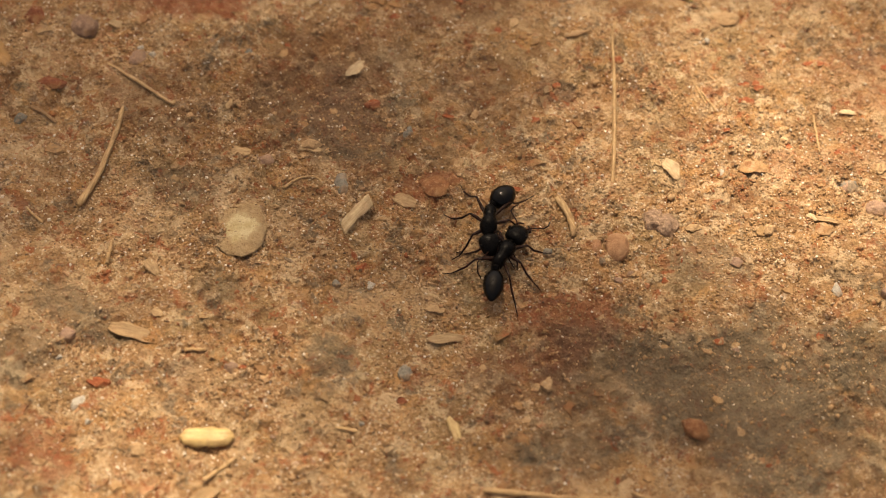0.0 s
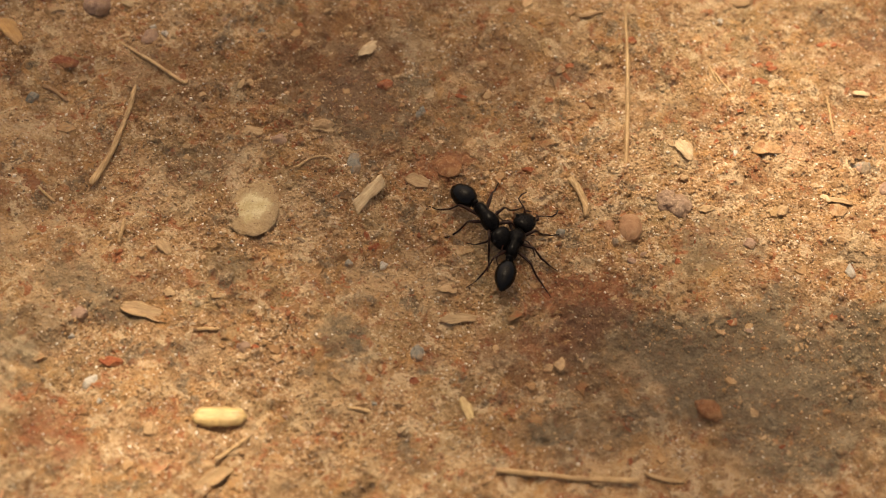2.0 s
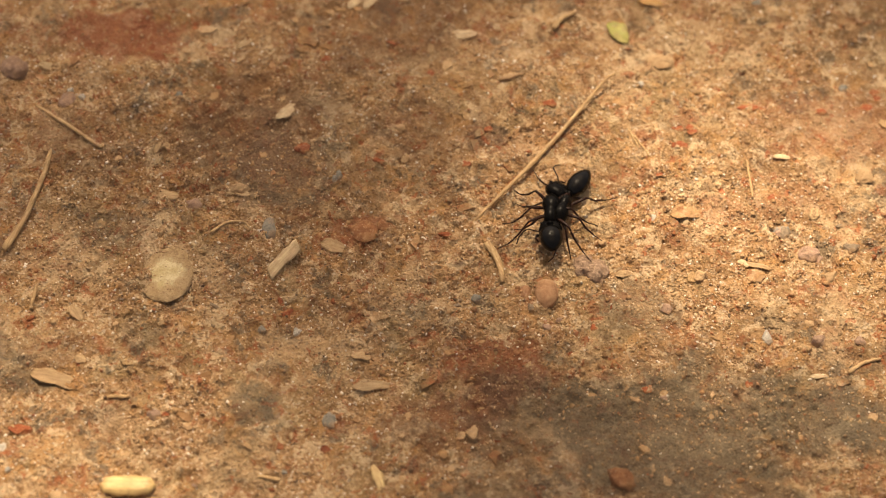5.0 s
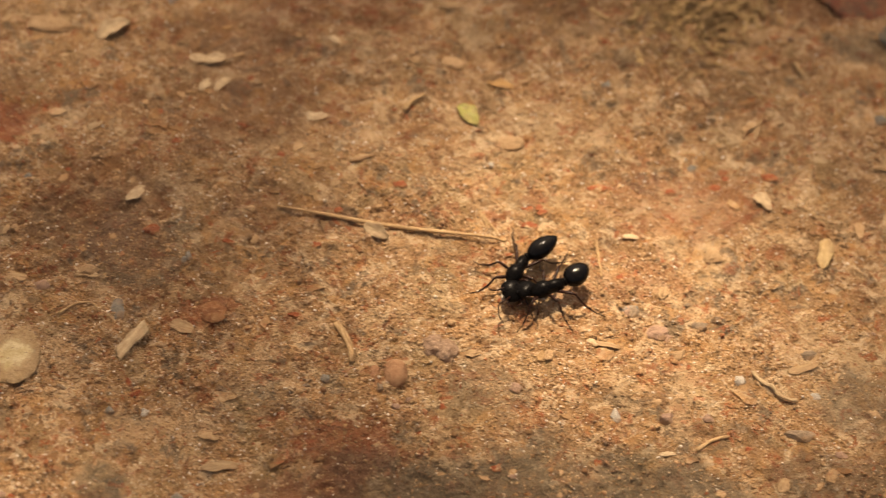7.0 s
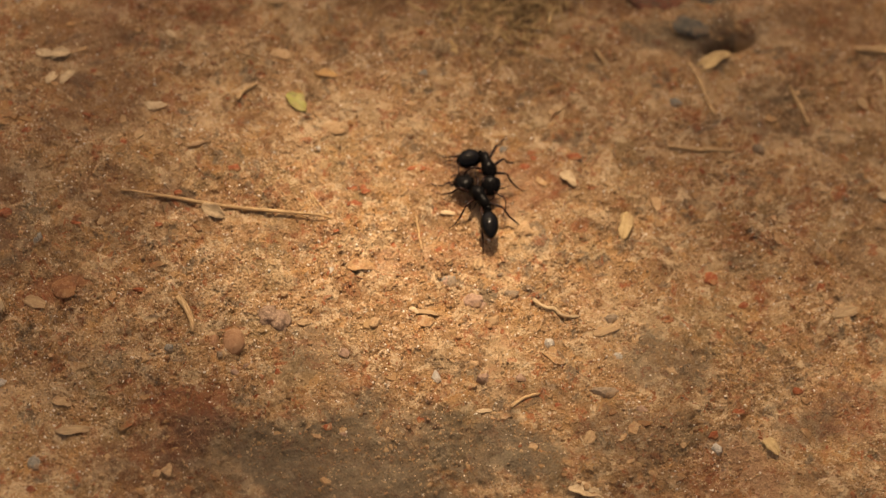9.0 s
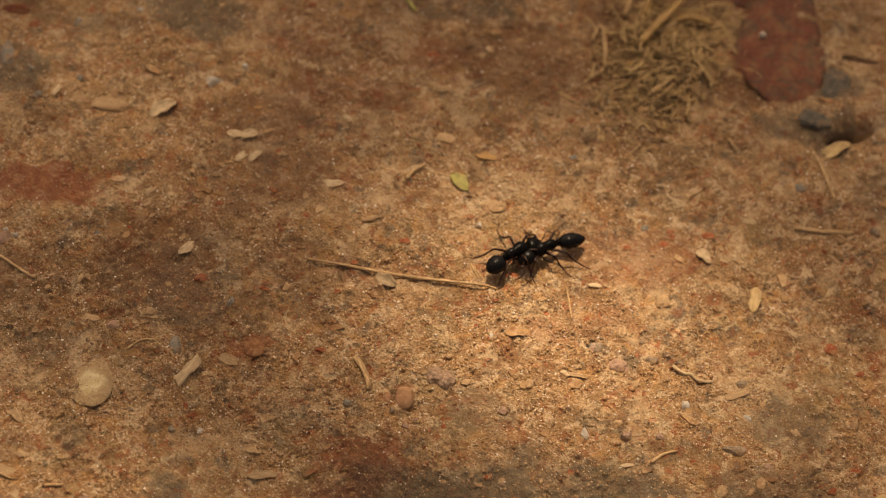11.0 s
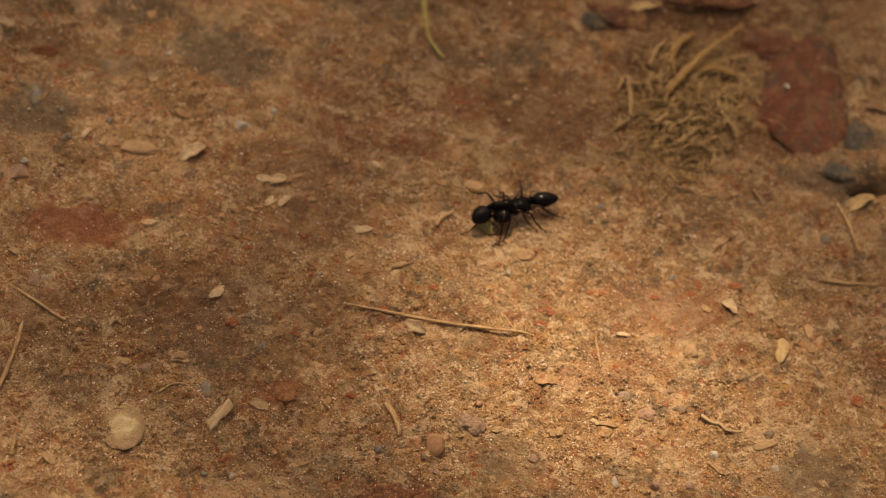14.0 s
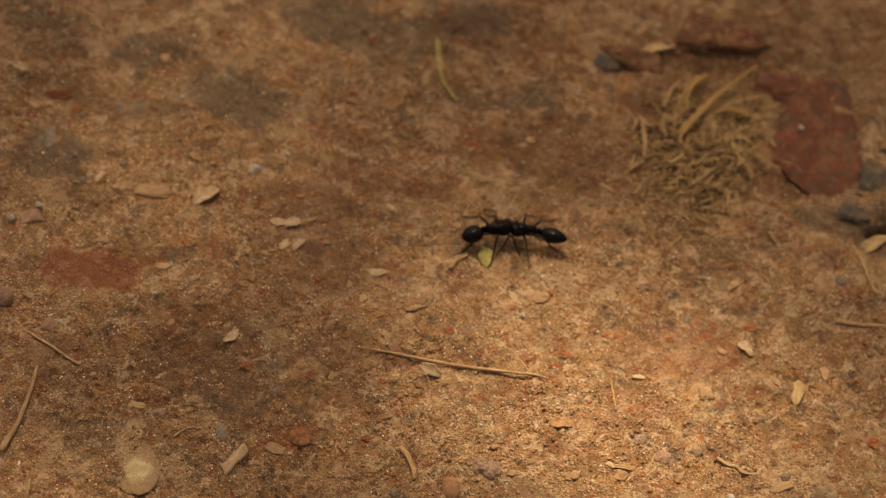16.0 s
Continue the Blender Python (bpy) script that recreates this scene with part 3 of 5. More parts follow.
    ob.matrix_basis = pose(x * MM, y * MM, (rest(x, y) - (0.02 if rx > 1.2 else 0.12) * h + lift) * MM, *tilt, turn)
    return tagged(ob, label, category)


def flake(name, x, y, length, width, turn, material, label, category, curl=0.2, thick=0.22, point=0.35, skew=0.0, lift=0.0):
    """A husk, chip or leaf scrap: a bent plate with thickness and a drawn-out outline."""
    bm = bmesh.new()
    rng = random.Random(int(x * 131 + y * 71))
    n, m = 12, 6
    sides = []
    for face in (1, -1):
        grid = []
        for i in range(n + 1):
            u = -1 + 2 * i / n
            half = (1 - abs(u) ** (2.6 if point > 0.1 else 5)) ** 0.55 * (1 - point * 0.6 * max(0, u)) + 0.03
            if skew:
                half = 0.9 + 0.1 * noise.noise(Vector((u * 3, x, y)))
            half *= 1 + (0.1 if skew else 0.30) * noise.noise(Vector((u * 2.1 + x, y, 3.0))) + 0.16 * noise.noise(Vector((u * 7 + x, y, 9.0)))
            row = []
            for j in range(m + 1):
                v = -1 + 2 * j / m
                edge = 1.0 - v * v
                z = curl * (0.55 * width * v * v * half - 0.12 * length * u * u * 0.5) + face * 0.5 * thick * math.sqrt(max(0.02, edge)) * (0.25 + 0.75 * half)
                wob = 0.16 * width * noise.noise(Vector((u * 1.6 + x, y, 0)))
                z += (0.03 if skew else 0.12) * width * noise.noise(Vector((u * 1.9 + y, v * 1.5 + x, 5.0)))
                row.append(bm.verts.new(Vector((u * length / 2 + skew * v * width * 0.5, v * half * width / 2 + wob, z)) * MM))
            grid.append(row)
        sides.append(grid)
        for i in range(n):
            for j in range(m):
                q = (grid[i][j], grid[i + 1][j], grid[i + 1][j + 1], grid[i][j + 1])
                bm.faces.new(q if face > 0 else q[::-1])
    a, b = sides
    rim = [(i, 0) for i in range(n)] + [(n, j) for j in range(m)] + [(i, m) for i in range(n, 0, -1)] + [(0, j) for j in range(m, 0, -1)]
    for (i, j), (p, q) in zip(rim, rim[1:] + rim[:1]):
        bm.faces.new((a[i][j], b[i][j], b[p][q], a[p][q]))
    ob = new(name, finish(bm, name, material))
    c, d = 0.35 * length * math.cos(radians(turn)), 0.35 * length * math.sin(radians(turn))
    under = (2 * rest(x, y) + rest(x + c, y + d) + rest(x - c, y - d)) / 4
    ob.matrix_basis = pose(x * MM, y * MM, (under + 0.3 * thick + 0.03 + lift) * MM, rng.uniform(-7, 7), rng.uniform(-4, 4), turn)
    return tagged(ob, label, category)


def smooth_line(points, n):
    """n + 1 places along a soft curve through plan points."""
    p = [Vector((a, b, 0)) for a, b in points]
    p = [p[0] * 2 - p[1]] + p + [p[-1] * 2 - p[-2]]
    out = []
    for k in range(n + 1):
        s = k / n * (len(p) - 3)
        i = min(int(s), len(p) - 4)
        t = s - i
        a, b, c, d = p[i : i + 4]
        out.append(0.5 * (2 * b + (c - a) * t + (2 * a - 5 * b + 4 * c - d) * t * t + (3 * b - a - 3 * c + d) * t**3))
    return out


def stick(name, points, r0, r1, material, label, category, sway=0.05, lift=0.0):
    """A dry stem along plan points, with knots and a frayed, uneven thickness; it lies on the soil."""
    bm = bmesh.new()
    line = smooth_line(points, 18)
    start, end = line[0], line[-1]
    turn = math.atan2(end.y - start.y, end.x - start.x)
    mid = (start + end) / 2
    back = Matrix.Rotation(-turn, 3, "Z")
    z0 = rest(mid.x, mid.y)
    rng = random.Random(int(abs(mid.x) * 97 + abs(mid.y) * 31))
    pts, radii = [], []
    for k, p in enumerate(line):
        u = k / 18
        q = back @ (p - mid)
        top = max(rest(p.x, p.y) - z0, -0.25)
        pts.append((q.x, q.y + sway * rng.uniform(-1, 1) * 0.5, 0.5 * top + 0.75 * max(r0, r1) + lift * math.sin(math.pi * (0.15 + 0.7 * u))))
        radii.append((r0 + (r1 - r0) * u) * rng.uniform(0.86, 1.12) * (0.75 if k in (0, 18) else 1))
    tube(bm, pts, radii, 9, 0.8)
    ob = new(name, finish(bm, name, material))
    ob.matrix_basis = pose(mid.x * MM, mid.y * MM, (z0 + 0.04) * MM, 0, 0, math.degrees(turn))
    return tagged(ob, label, category)


def grass_tangle(x, y):
    """Matted dry grass fibres, too many to count."""
    bm = bmesh.new()
    rng = random.Random(9)
    for k in range(1500):
        along, across = rng.gauss(0, 6.8), rng.gauss(0.6, 4.0)
        cx, cy = x + 0.45 * along + 0.9 * across, y + 0.9 * along - 0.45 * across
        a, n, size = rng.gauss(1.0, 1.2), 5, rng.uniform(0.8, 4.2)
        bend, z = rng.uniform(-0.5, 0.5), rest(cx, cy) + abs(rng.gauss(0, 1.0)) * math.exp(-(along / 8) ** 2)
        tilt = rng.uniform(-0.5, 0.9)
        pts = []
        for i in range(n + 1):
            u = i / n - 0.5
            pts.append((cx + size * (u * math.cos(a) - bend * u * u * math.sin(a)), cy + size * (u * math.sin(a) + bend * u * u * math.cos(a)), z + u * tilt + rng.uniform(-0.04, 0.04)))
        r = rng.uniform(0.05, 0.14) if k % 3 else rng.uniform(0.15, 0.36)
        tube(bm, pts, [r * (1 - 0.5 * i / n) for i in range(n + 1)], 5, 0.45)
    ob = new("grass_tangle", finish(bm, "grass_tangle", matted_grass))
    return tagged(ob, "matted dry grass fibres beside a red rock", "dry grass", kind="stuff")


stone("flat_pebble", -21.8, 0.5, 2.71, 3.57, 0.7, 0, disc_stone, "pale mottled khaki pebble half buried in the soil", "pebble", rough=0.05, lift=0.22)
stone("lump_pebble", 24.1, 5.4, 1.23, 1.49, 2.1, 0, lump_stone, "pinkish grey gritty pebble with two joined lobes", "pebble", rough=0.13, lobe=(-1.45, 0.7, 0.9), lift=0.15)
stone("round_pebble", 18.7, 2.0, 1.30, 1.80, 1.7, 0, dish_stone, "smooth round orange-brown pebble on the soil", "pebble", rough=0.04, lift=0.25)
stone("pebble", 16.5, 2.1, 0.68, 0.97, 1.0, 0, orange_stone, "small orange-brown pebble beside a round one", "pebble")
stone("pebble", 27.3, -19.7, 1.67, 1.49, 1.3, 0, rust_stone, "rough reddish brown stone on dark soil", "pebble", rough=0.22)
stone("pebble", -42.0, 26.0, 1.42, 1.56, 2.0, 0, pink_stone, "rounded pinkish brown pebble", "pebble")
stone("pebble", -35.5, 22.1, 1.05, 1.34, 1.4, 0, pink_stone, "small brown pebble beside white mineral bits", "pebble")
stone("mineral_chip", -34.0, 23.0, 0.49, 0.59, 0.9, 0, white_stone, "small white mineral chip", "mineral chip", rough=0.2)
stone("mineral_chip", -35.5, 23.7, 0.43, 0.45, 0.8, 0, white_stone, "small white mineral chip", "mineral chip", rough=0.2)
stone("mineral_chip", 42.3, -1.9, 0.62, 1.04, 0.8, 0, white_stone, "bluish white mineral chip", "mineral chip", rough=0.15)
stone("mineral_chip", 55.8, 4.0, 0.57, 0.68, 1.0, 0, white_stone, "tiny bright white grain of quartz", "mineral chip")
stone("mineral_chip", 75.1, -9.3, 0.67, 0.89, 1.0, 0, white_stone, "whitish grey mineral chip", "mineral chip", rough=0.2)
stone("mineral_chip", -9.8, 51.5, 1.20, 1.09, 1.0, 0, white_stone, "white angular mineral chip", "mineral chip", rough=0.2)
stone("mineral_chip", -5.5, 54.5, 0.49, 0.50, 0.7, 0, white_stone, "tiny white mineral chip", "mineral chip")
stone("mineral_chip", 29.9, 12.6, 0.37, 0.56, 0.7, 0, white_stone, "tiny white mineral chip", "mineral chip")
stone("mineral_chip", 68.5, 67.4, 0.45, 0.63, 0.8, 0, white_stone, "tiny white mineral chip on a red stone", "mineral chip", lift=1.2)
stone("pebble", -3.0, -15.5, 0.74, 0.97, 0.9, 0, blue_stone, "small blue-grey pebble pressed into the soil", "pebble")
stone("pebble", -11.5, 7.1, 0.74, 1.49, 0.8, 0, blue_stone, "dull blue-grey pebble pressed into the soil", "pebble")
stone("pebble", -47.2, 13.3, 0.80, 1.11, 0.9, 0, blue_stone, "dark bluish crumb of stone", "pebble", rough=0.2)
stone("pebble", -20.0, 9.5, 0.93, 0.82, 1.2, 0, pink_stone, "small brown pebble on bare soil", "pebble")
stone("brick_crumb", -1.3, 7.6, 1.45, 1.40, 0.42, 0, rust_stone, "flat orange-red brick crumb pressed into soil", "brick crumb", rough=0.05, lift=-0.12)
stone("brick_crumb", 0.9, 8.7, 0.95, 0.88, 0.45, 0, rust_stone, "small rust-red brick crumb beside a larger one", "brick crumb", rough=0.05)
stone("brick_crumb", -34.5, -19.6, 1.42, 0.67, 0.9, 0, bright_red, "bright orange-red brick crumb", "brick crumb", rough=0.15)
stone("brick_crumb", -9.0, 18.5, 0.93, 0.52, 0.28, 0, bright_red, "small flat orange-red brick crumb", "brick crumb", rough=0.15)
stone("brick_crumb", 17.3, 26.7, 0.74, 0.52, 0.28, 0, bright_red, "small flat orange-red brick crumb", "brick crumb", rough=0.15)
stone("brick_crumb", 32.8, 22.4, 0.86, 0.59, 0.28, 0, bright_red, "small flat orange-red brick crumb", "brick crumb", rough=0.15)
stone("brick_crumb", 33.6, 24.9, 0.56, 0.67, 0.28, 0, bright_red, "small flat orange-red brick crumb", "brick crumb", rough=0.15)
stone("brick_crumb", 40.3, -7.3, 0.49, 0.59, 0.28, 0, bright_red, "small flat orange-red brick crumb", "brick crumb", rough=0.15)
stone("brick_crumb", 40.8, 28.6, 0.68, 0.52, 0.28, 0, bright_red, "small flat orange-red brick crumb", "brick crumb", rough=0.15)
stone("brick_crumb", -7.3, 30.5, 0.80, 0.59, 0.28, 0, bright_red, "small flat orange-red brick crumb", "brick crumb", rough=0.15)
stone("brick_crumb", -29.5, 25.4, 0.68, 0.52, 0.28, 0, bright_red, "small flat orange-red brick crumb", "brick crumb", rough=0.15)
stone("brick_crumb", 30.3, 18.3, 0.49, 0.45, 0.28, 0, bright_red, "small flat orange-red brick crumb", "brick crumb", rough=0.15)
stone("brick_crumb", 11.3, 22.5, 0.62, 0.52, 0.28, 0, bright_red, "small flat orange-red brick crumb", "brick crumb", rough=0.15)
stone("brick_crumb", -0.4, 17.0, 0.93, 0.52, 0.28, 0, bright_red, "small flat orange-red brick crumb", "brick crumb", rough=0.15)
stone("brick_crumb", 4.3, 29.5, 0.68, 0.52, 0.28, 0, bright_red, "small flat orange-red brick crumb", "brick crumb", rough=0.15)
stone("brick_crumb", 29.8, 12.3, 0.62, 0.52, 0.28, 0, bright_red, "small flat orange-red brick crumb", "brick crumb", rough=0.15)
stone("brick_crumb", -18.6, -11.5, 0.56, 0.45, 0.28, 0, bright_red, "small flat orange-red brick crumb", "brick crumb", rough=0.15)
stone("brick_crumb", -19.8, -16.8, 0.49, 0.37, 0.28, 0, bright_red, "small flat orange-red brick crumb", "brick crumb", rough=0.15)
stone("brick_crumb", 36.6, 30.6, 0.56, 0.45, 0.28, 0, bright_red, "small flat orange-red brick crumb", "brick crumb", rough=0.15)
stone("brick_crumb", 24.1, -1.7, 0.62, 0.52, 0.28, 0, bright_red, "small flat orange-red brick crumb", "brick crumb", rough=0.15)
stone("brick_crumb", 21.5, -5.2, 0.56, 0.45, 0.28, 0, bright_red, "small flat orange-red brick crumb", "brick crumb", rough=0.15)
stone("brick_crumb", 29.7, -9.0, 0.62, 0.52, 0.28, 0, bright_red, "small flat orange-red brick crumb", "brick crumb", rough=0.15)
stone("brick_crumb", 53.7, 30.0, 1.00, 0.73, 0.28, 0, bright_red, "small flat orange-red brick crumb", "brick crumb", rough=0.15)
stone("brick_crumb", 39.6, 28.4, 0.74, 0.48, 0.28, 0, bright_red, "small flat orange-red brick crumb", "brick crumb", rough=0.15)
stone("brick_crumb", 17.9, 26.8, 0.87, 0.56, 0.28, 0, bright_red, "small flat orange-red brick crumb", "brick crumb", rough=0.15)
stone("brick_crumb", 32.2, 22.6, 0.74, 0.48, 0.28, 0, bright_red, "small flat orange-red brick crumb", "brick crumb", rough=0.15)
stone("brick_crumb", 33.9, 24.3, 0.67, 0.48, 0.28, 0, bright_red, "small flat orange-red brick crumb", "brick crumb", rough=0.15)
stone("brick_crumb", 42.7, 16.6, 0.67, 0.56, 0.28, 0, bright_red, "small flat orange-red brick crumb", "brick crumb", rough=0.15)
stone("brick_crumb", 74.1, 24.8, 0.67, 0.64, 0.28, 0, bright_red, "small flat orange-red brick crumb", "brick crumb", rough=0.15)
stone("brick_crumb", 40.6, -7.3, 0.60, 0.73, 0.28, 0, bright_red, "small flat orange-red brick crumb", "brick crumb", rough=0.15)
stone("brick_crumb", 75.9, 14.9, 1.14, 1.05, 0.28, 0, bright_red, "small flat orange-red brick crumb", "brick crumb", rough=0.15)
stone("brick_crumb", 56.7, -4.3, 0.60, 0.56, 0.28, 0, bright_red, "small flat orange-red brick crumb", "brick crumb", rough=0.15)
stone("brick_crumb", 77.8, -4.5, 0.87, 0.56, 0.28, 0, bright_red, "small flat orange-red brick crumb", "brick crumb", rough=0.15)
stone("brick_crumb", 9.1, 17.8, 0.60, 0.48, 0.28, 0, bright_red, "small flat orange-red brick crumb", "brick crumb", rough=0.15)
stone("brick_crumb", 79.8, 11.1, 0.74, 0.56, 0.28, 0, bright_red, "small flat orange-red brick crumb", "brick crumb", rough=0.15)
stone("brick_crumb", 50.3, 5.5, 0.47, 0.48, 0.28, 0, bright_red, "small flat orange-red brick crumb", "brick crumb", rough=0.15)
stone("brick_crumb", 59.6, 31.9, 1.00, 0.73, 0.28, 0, bright_red, "small flat orange-red brick crumb", "brick crumb", rough=0.15)
stone("brick_crumb", 28.1, 14.5, 0.60, 0.56, 0.28, 0, bright_red, "small flat orange-red brick crumb", "brick crumb", rough=0.15)
stone("brick_crumb", 48.3, 28.9, 0.80, 0.56, 0.28, 0, bright_red, "small flat orange-red brick crumb", "brick crumb", rough=0.15)
stone("brick_crumb", -0.8, 60.5, 0.83, 0.63, 0.28, 0, bright_red, "small flat orange-red brick crumb", "brick crumb", rough=0.15)
stone("brick_crumb", 20.8, 59.8, 1.28, 0.81, 0.28, 0, bright_red, "small flat orange-red brick crumb", "brick crumb", rough=0.15)
stone("brick_crumb", 3.3, 66.8, 0.68, 0.63, 0.28, 0, bright_red, "small flat orange-red brick crumb", "brick crumb", rough=0.15)
stone("brick_crumb", -9.8, 34.8, 0.60, 0.54, 0.28, 0, bright_red, "small flat orange-red brick crumb", "brick crumb", rough=0.15)
stone("brick_crumb", -21.8, 40.0, 0.60, 0.54, 0.28, 0, bright_red, "small flat orange-red brick crumb", "brick crumb", rough=0.15)
stone("brick_crumb", -35.7, 59.4, 0.98, 0.63, 0.28, 0, bright_red, "small flat orange-red brick crumb", "brick crumb", rough=0.15)
stone("brick_crumb", -0.1, 40.4, 0.53, 0.54, 0.28, 0, bright_red, "small flat orange-red brick crumb", "brick crumb", rough=0.15)
stone("brick_crumb", -19.1, 26.1, 0.53, 0.45, 0.28, 0, bright_red, "small flat orange-red brick crumb", "brick crumb", rough=0.15)
stone("brick_crumb", 32.4, 25.0, 0.75, 0.54, 0.28, 0, bright_red, "small flat orange-red brick crumb", "brick crumb", rough=0.15)
stone("brick_crumb", 37.0, 17.2, 0.83, 0.54, 0.28, 0, bright_red, "small flat orange-red brick crumb", "brick crumb", rough=0.15)
stone("brick_crumb", 41.1, 50.0, 0.98, 0.72, 0.28, 0, bright_red, "small flat orange-red brick crumb", "brick crumb", rough=0.15)
stone("brick_crumb", 54.7, 31.5, 0.90, 0.63, 0.28, 0, bright_red, "small flat orange-red brick crumb", "brick crumb", rough=0.15)
stone("pebble", 46.8, 8.9, 1.47, 1.29, 0.675, 0, pink_stone, "flat pinkish brown stone flake", "pebble", rough=0.16)
stone("soil_clod", 49.3, 6.9, 0.80, 0.81, 0.675, 0, tan_stone, "tan soil crumb on bare soil", "soil clod", rough=0.16)
stone("pebble", 51.3, 10.7, 1.00, 0.64, 0.525, 0, grey_stone, "flat grey stone chip", "pebble", rough=0.16)
stone("pebble", 63.4, 8.2, 1.20, 0.73, 0.675, 0, grey_stone, "flat grey-brown stone chip", "pebble", rough=0.16)
stone("soil_clod", 63.7, 3.0, 1.20, 0.73, 0.675, 0, white_stone, "crumbly whitish stone chip", "soil clod", rough=0.16)
stone("pebble", 62.3, -2.0, 1.47, 0.89, 0.9, 0, grey_stone, "dark grey-brown stone chip with a shaded underside", "pebble", rough=0.16)
stone("soil_clod", 53.2, 20.1, 1.20, 1.21, 0.825, 0, tan_stone, "pale crumbly clod of soil", "soil clod", rough=0.2, lift=0.4)
stone("soil_clod", 47.4, 15.0, 0.60, 0.81, 0.675, 0, tan_stone, "tan soil crumb on bare soil", "soil clod", rough=0.16)
stone("soil_clod", 56.3, 14.5, 0.74, 0.97, 0.675, 0, tan_stone, "tan soil crumb on bare soil", "soil clod", rough=0.16)
stone("soil_clod", 83.4, 7.2, 0.67, 0.64, 0.6, 0, tan_stone, "tan soil crumb on bare soil", "soil clod", rough=0.16)
stone("pebble", 52.2, -1.1, 0.74, 0.64, 0.675, 0, pink_stone, "pinkish brown stone chip", "pebble", rough=0.16)
stone("soil_clod", 70.3, 0.9, 1.00, 1.05, 0.6, 0, tan_stone, "tan soil crumb on bare soil", "soil clod", rough=0.16)
stone("soil_clod", 91.2, 13.9, 0.53, 0.64, 0.75, 0, tan_stone, "pale tan soil crumb", "soil clod", rough=0.16)
stone("pebble", 23.0, 45.0, 1.67, 1.29, 0.9, 0, tan_stone, "flat brown pebble on bare soil", "pebble", rough=0.16)
stone("soil_clod", 29.8, 33.7, 1.74, 1.13, 0.6, 0, tan_stone, "flat brown clod of soil", "soil clod", rough=0.16)
stone("soil_clod", 13.3, 29.9, 1.47, 0.64, 0.525, 0, tan_stone, "low brown clod of soil", "soil clod", rough=0.16)
stone("pebble", 44.0, 12.3, 1.00, 0.81, 0.525, 0, blue_stone, "dark grey pebble pressed into the soil", "pebble", rough=0.16)
stone("pebble", 50.8, 32.7, 0.60, 0.73, 0.675, 0, blue_stone, "pale bluish mineral pebble", "pebble", rough=0.16)
stone("pebble", 73.0, 41.2, 0.94, 1.05, 0.6, 0, blue_stone, "bluish grey pebble on bare soil", "pebble", rough=0.16)
stone("pebble", 41.0, 43.1, 0.87, 0.73, 0.6, 0, blue_stone, "dark grey pebble on bare soil", "pebble", rough=0.16)
stone("soil_clod", 1.5, 21.7, 0.67, 0.56, 0.6, 0, tan_stone, "tan soil crumb on bare soil", "soil clod", rough=0.16)
stone("pebble", 48.0, 9.3, 0.87, 0.97, 0.675, 0, pink_stone, "pinkish brown stone flake", "pebble", rough=0.16)
stone("soil_clod", 78.3, 2.9, 0.53, 0.73, 0.6, 0, tan_stone, "tan soil crumb on bare soil", "soil clod", rough=0.16)
stone("pebble", 46.9, 9.5, 1.23, 0.97, 1.2, 0, pink_stone, "flat pinkish stone on pale sand", "pebble", rough=0.1)
stone("pebble", 44.2, 12.1, 0.68, 0.97, 1.0, 0, grey_stone, "small grey pebble on bare soil", "pebble")
stone("pebble", -23.5, 46.1, 2.85, 1.27, 1.0, 0, tan_stone, "long flat brown stone", "pebble")
stone("red_rock", 71.1, 67.0, 6.57, 11.31, 1.6, 0, rock_red, "large dull red rock half buried beside dry grass", "rock", rough=0.12, lift=-0.2)
stone("pebble", 79.0, 59.4, 2.10, 3.17, 1.3, 0, slate_stone, "dark grey stone beside a red rock", "pebble", rough=0.12)
stone("pebble", 75.3, 52.3, 2.25, 1.81, 1.0, 0, slate_stone, "dark grey stone beside a red rock", "pebble", rough=0.12)
stone("pebble", 66.5, 75.8, 4.13, 2.71, 1.6, 0, rock_red, "reddish stone beside dry grass", "pebble", rough=0.12)
stone("pebble", 56.7, 85.2, 8.10, 4.36, 2.3, 0, rock_brown, "dark reddish brown stone beside dry grass", "pebble", rough=0.2, lift=0.1)
stone("pebble", 45.3, 78.8, 4.90, 3.18, 1.6, 0, rock_brown, "dark brown clod-like stone beside dry grass", "pebble", rough=0.2, lift=-0.1)
stone("pebble", 40.4, 77.5, 2.26, 1.63, 0.9, 0, slate_stone, "dull grey stone on bare soil", "pebble", rough=0.12)
flake("seed", -22.7, -25.0, 5.7, 2.1, 2, seed_yellow, "plump yellow rice-shaped seed lying on the soil", "seed", thick=1.2, point=0.06, curl=0)
flake("husk", -31.6, -13.2, 6.2, 1.7, -12, husk_tan, "long tan husk lying on the soil", "husk", curl=0.5, thick=0.35)
flake("wood_chip", -9.6, 3.2, 4.8, 1.5, 55, wood_pale, "pale splintered chip of wood", "wood chip", curl=0.1, thick=0.35, point=0.05, skew=0.5, lift=0.32)
flake("husk", -4.4, 5.6, 2.9, 1.5, -15, husk_tan, "small tan husk on the soil", "husk", curl=0.3)
flake("husk", -30.7, -5.6, 2.4, 1.2, -53, husk_tan, "small tan seed husk", "husk", curl=0.4, thick=0.5)
flake("husk", -11.1, 23.0, 3.2, 1.2, 43, husk_pale, "off-white husk with a narrow tail", "husk", curl=0.4, thick=0.4)
flake("oval_husk", 24.3, 12.7, 3.2, 1.5, -53, husk_pale, "cream oval husk on the soil", "husk", curl=0.5, thick=0.5)
flake("husk", -50.9, 21.1, 4.7, 1.7, -50, husk_orange, "orange-tan husk on the soil", "husk", curl=0.5, thick=0.5)
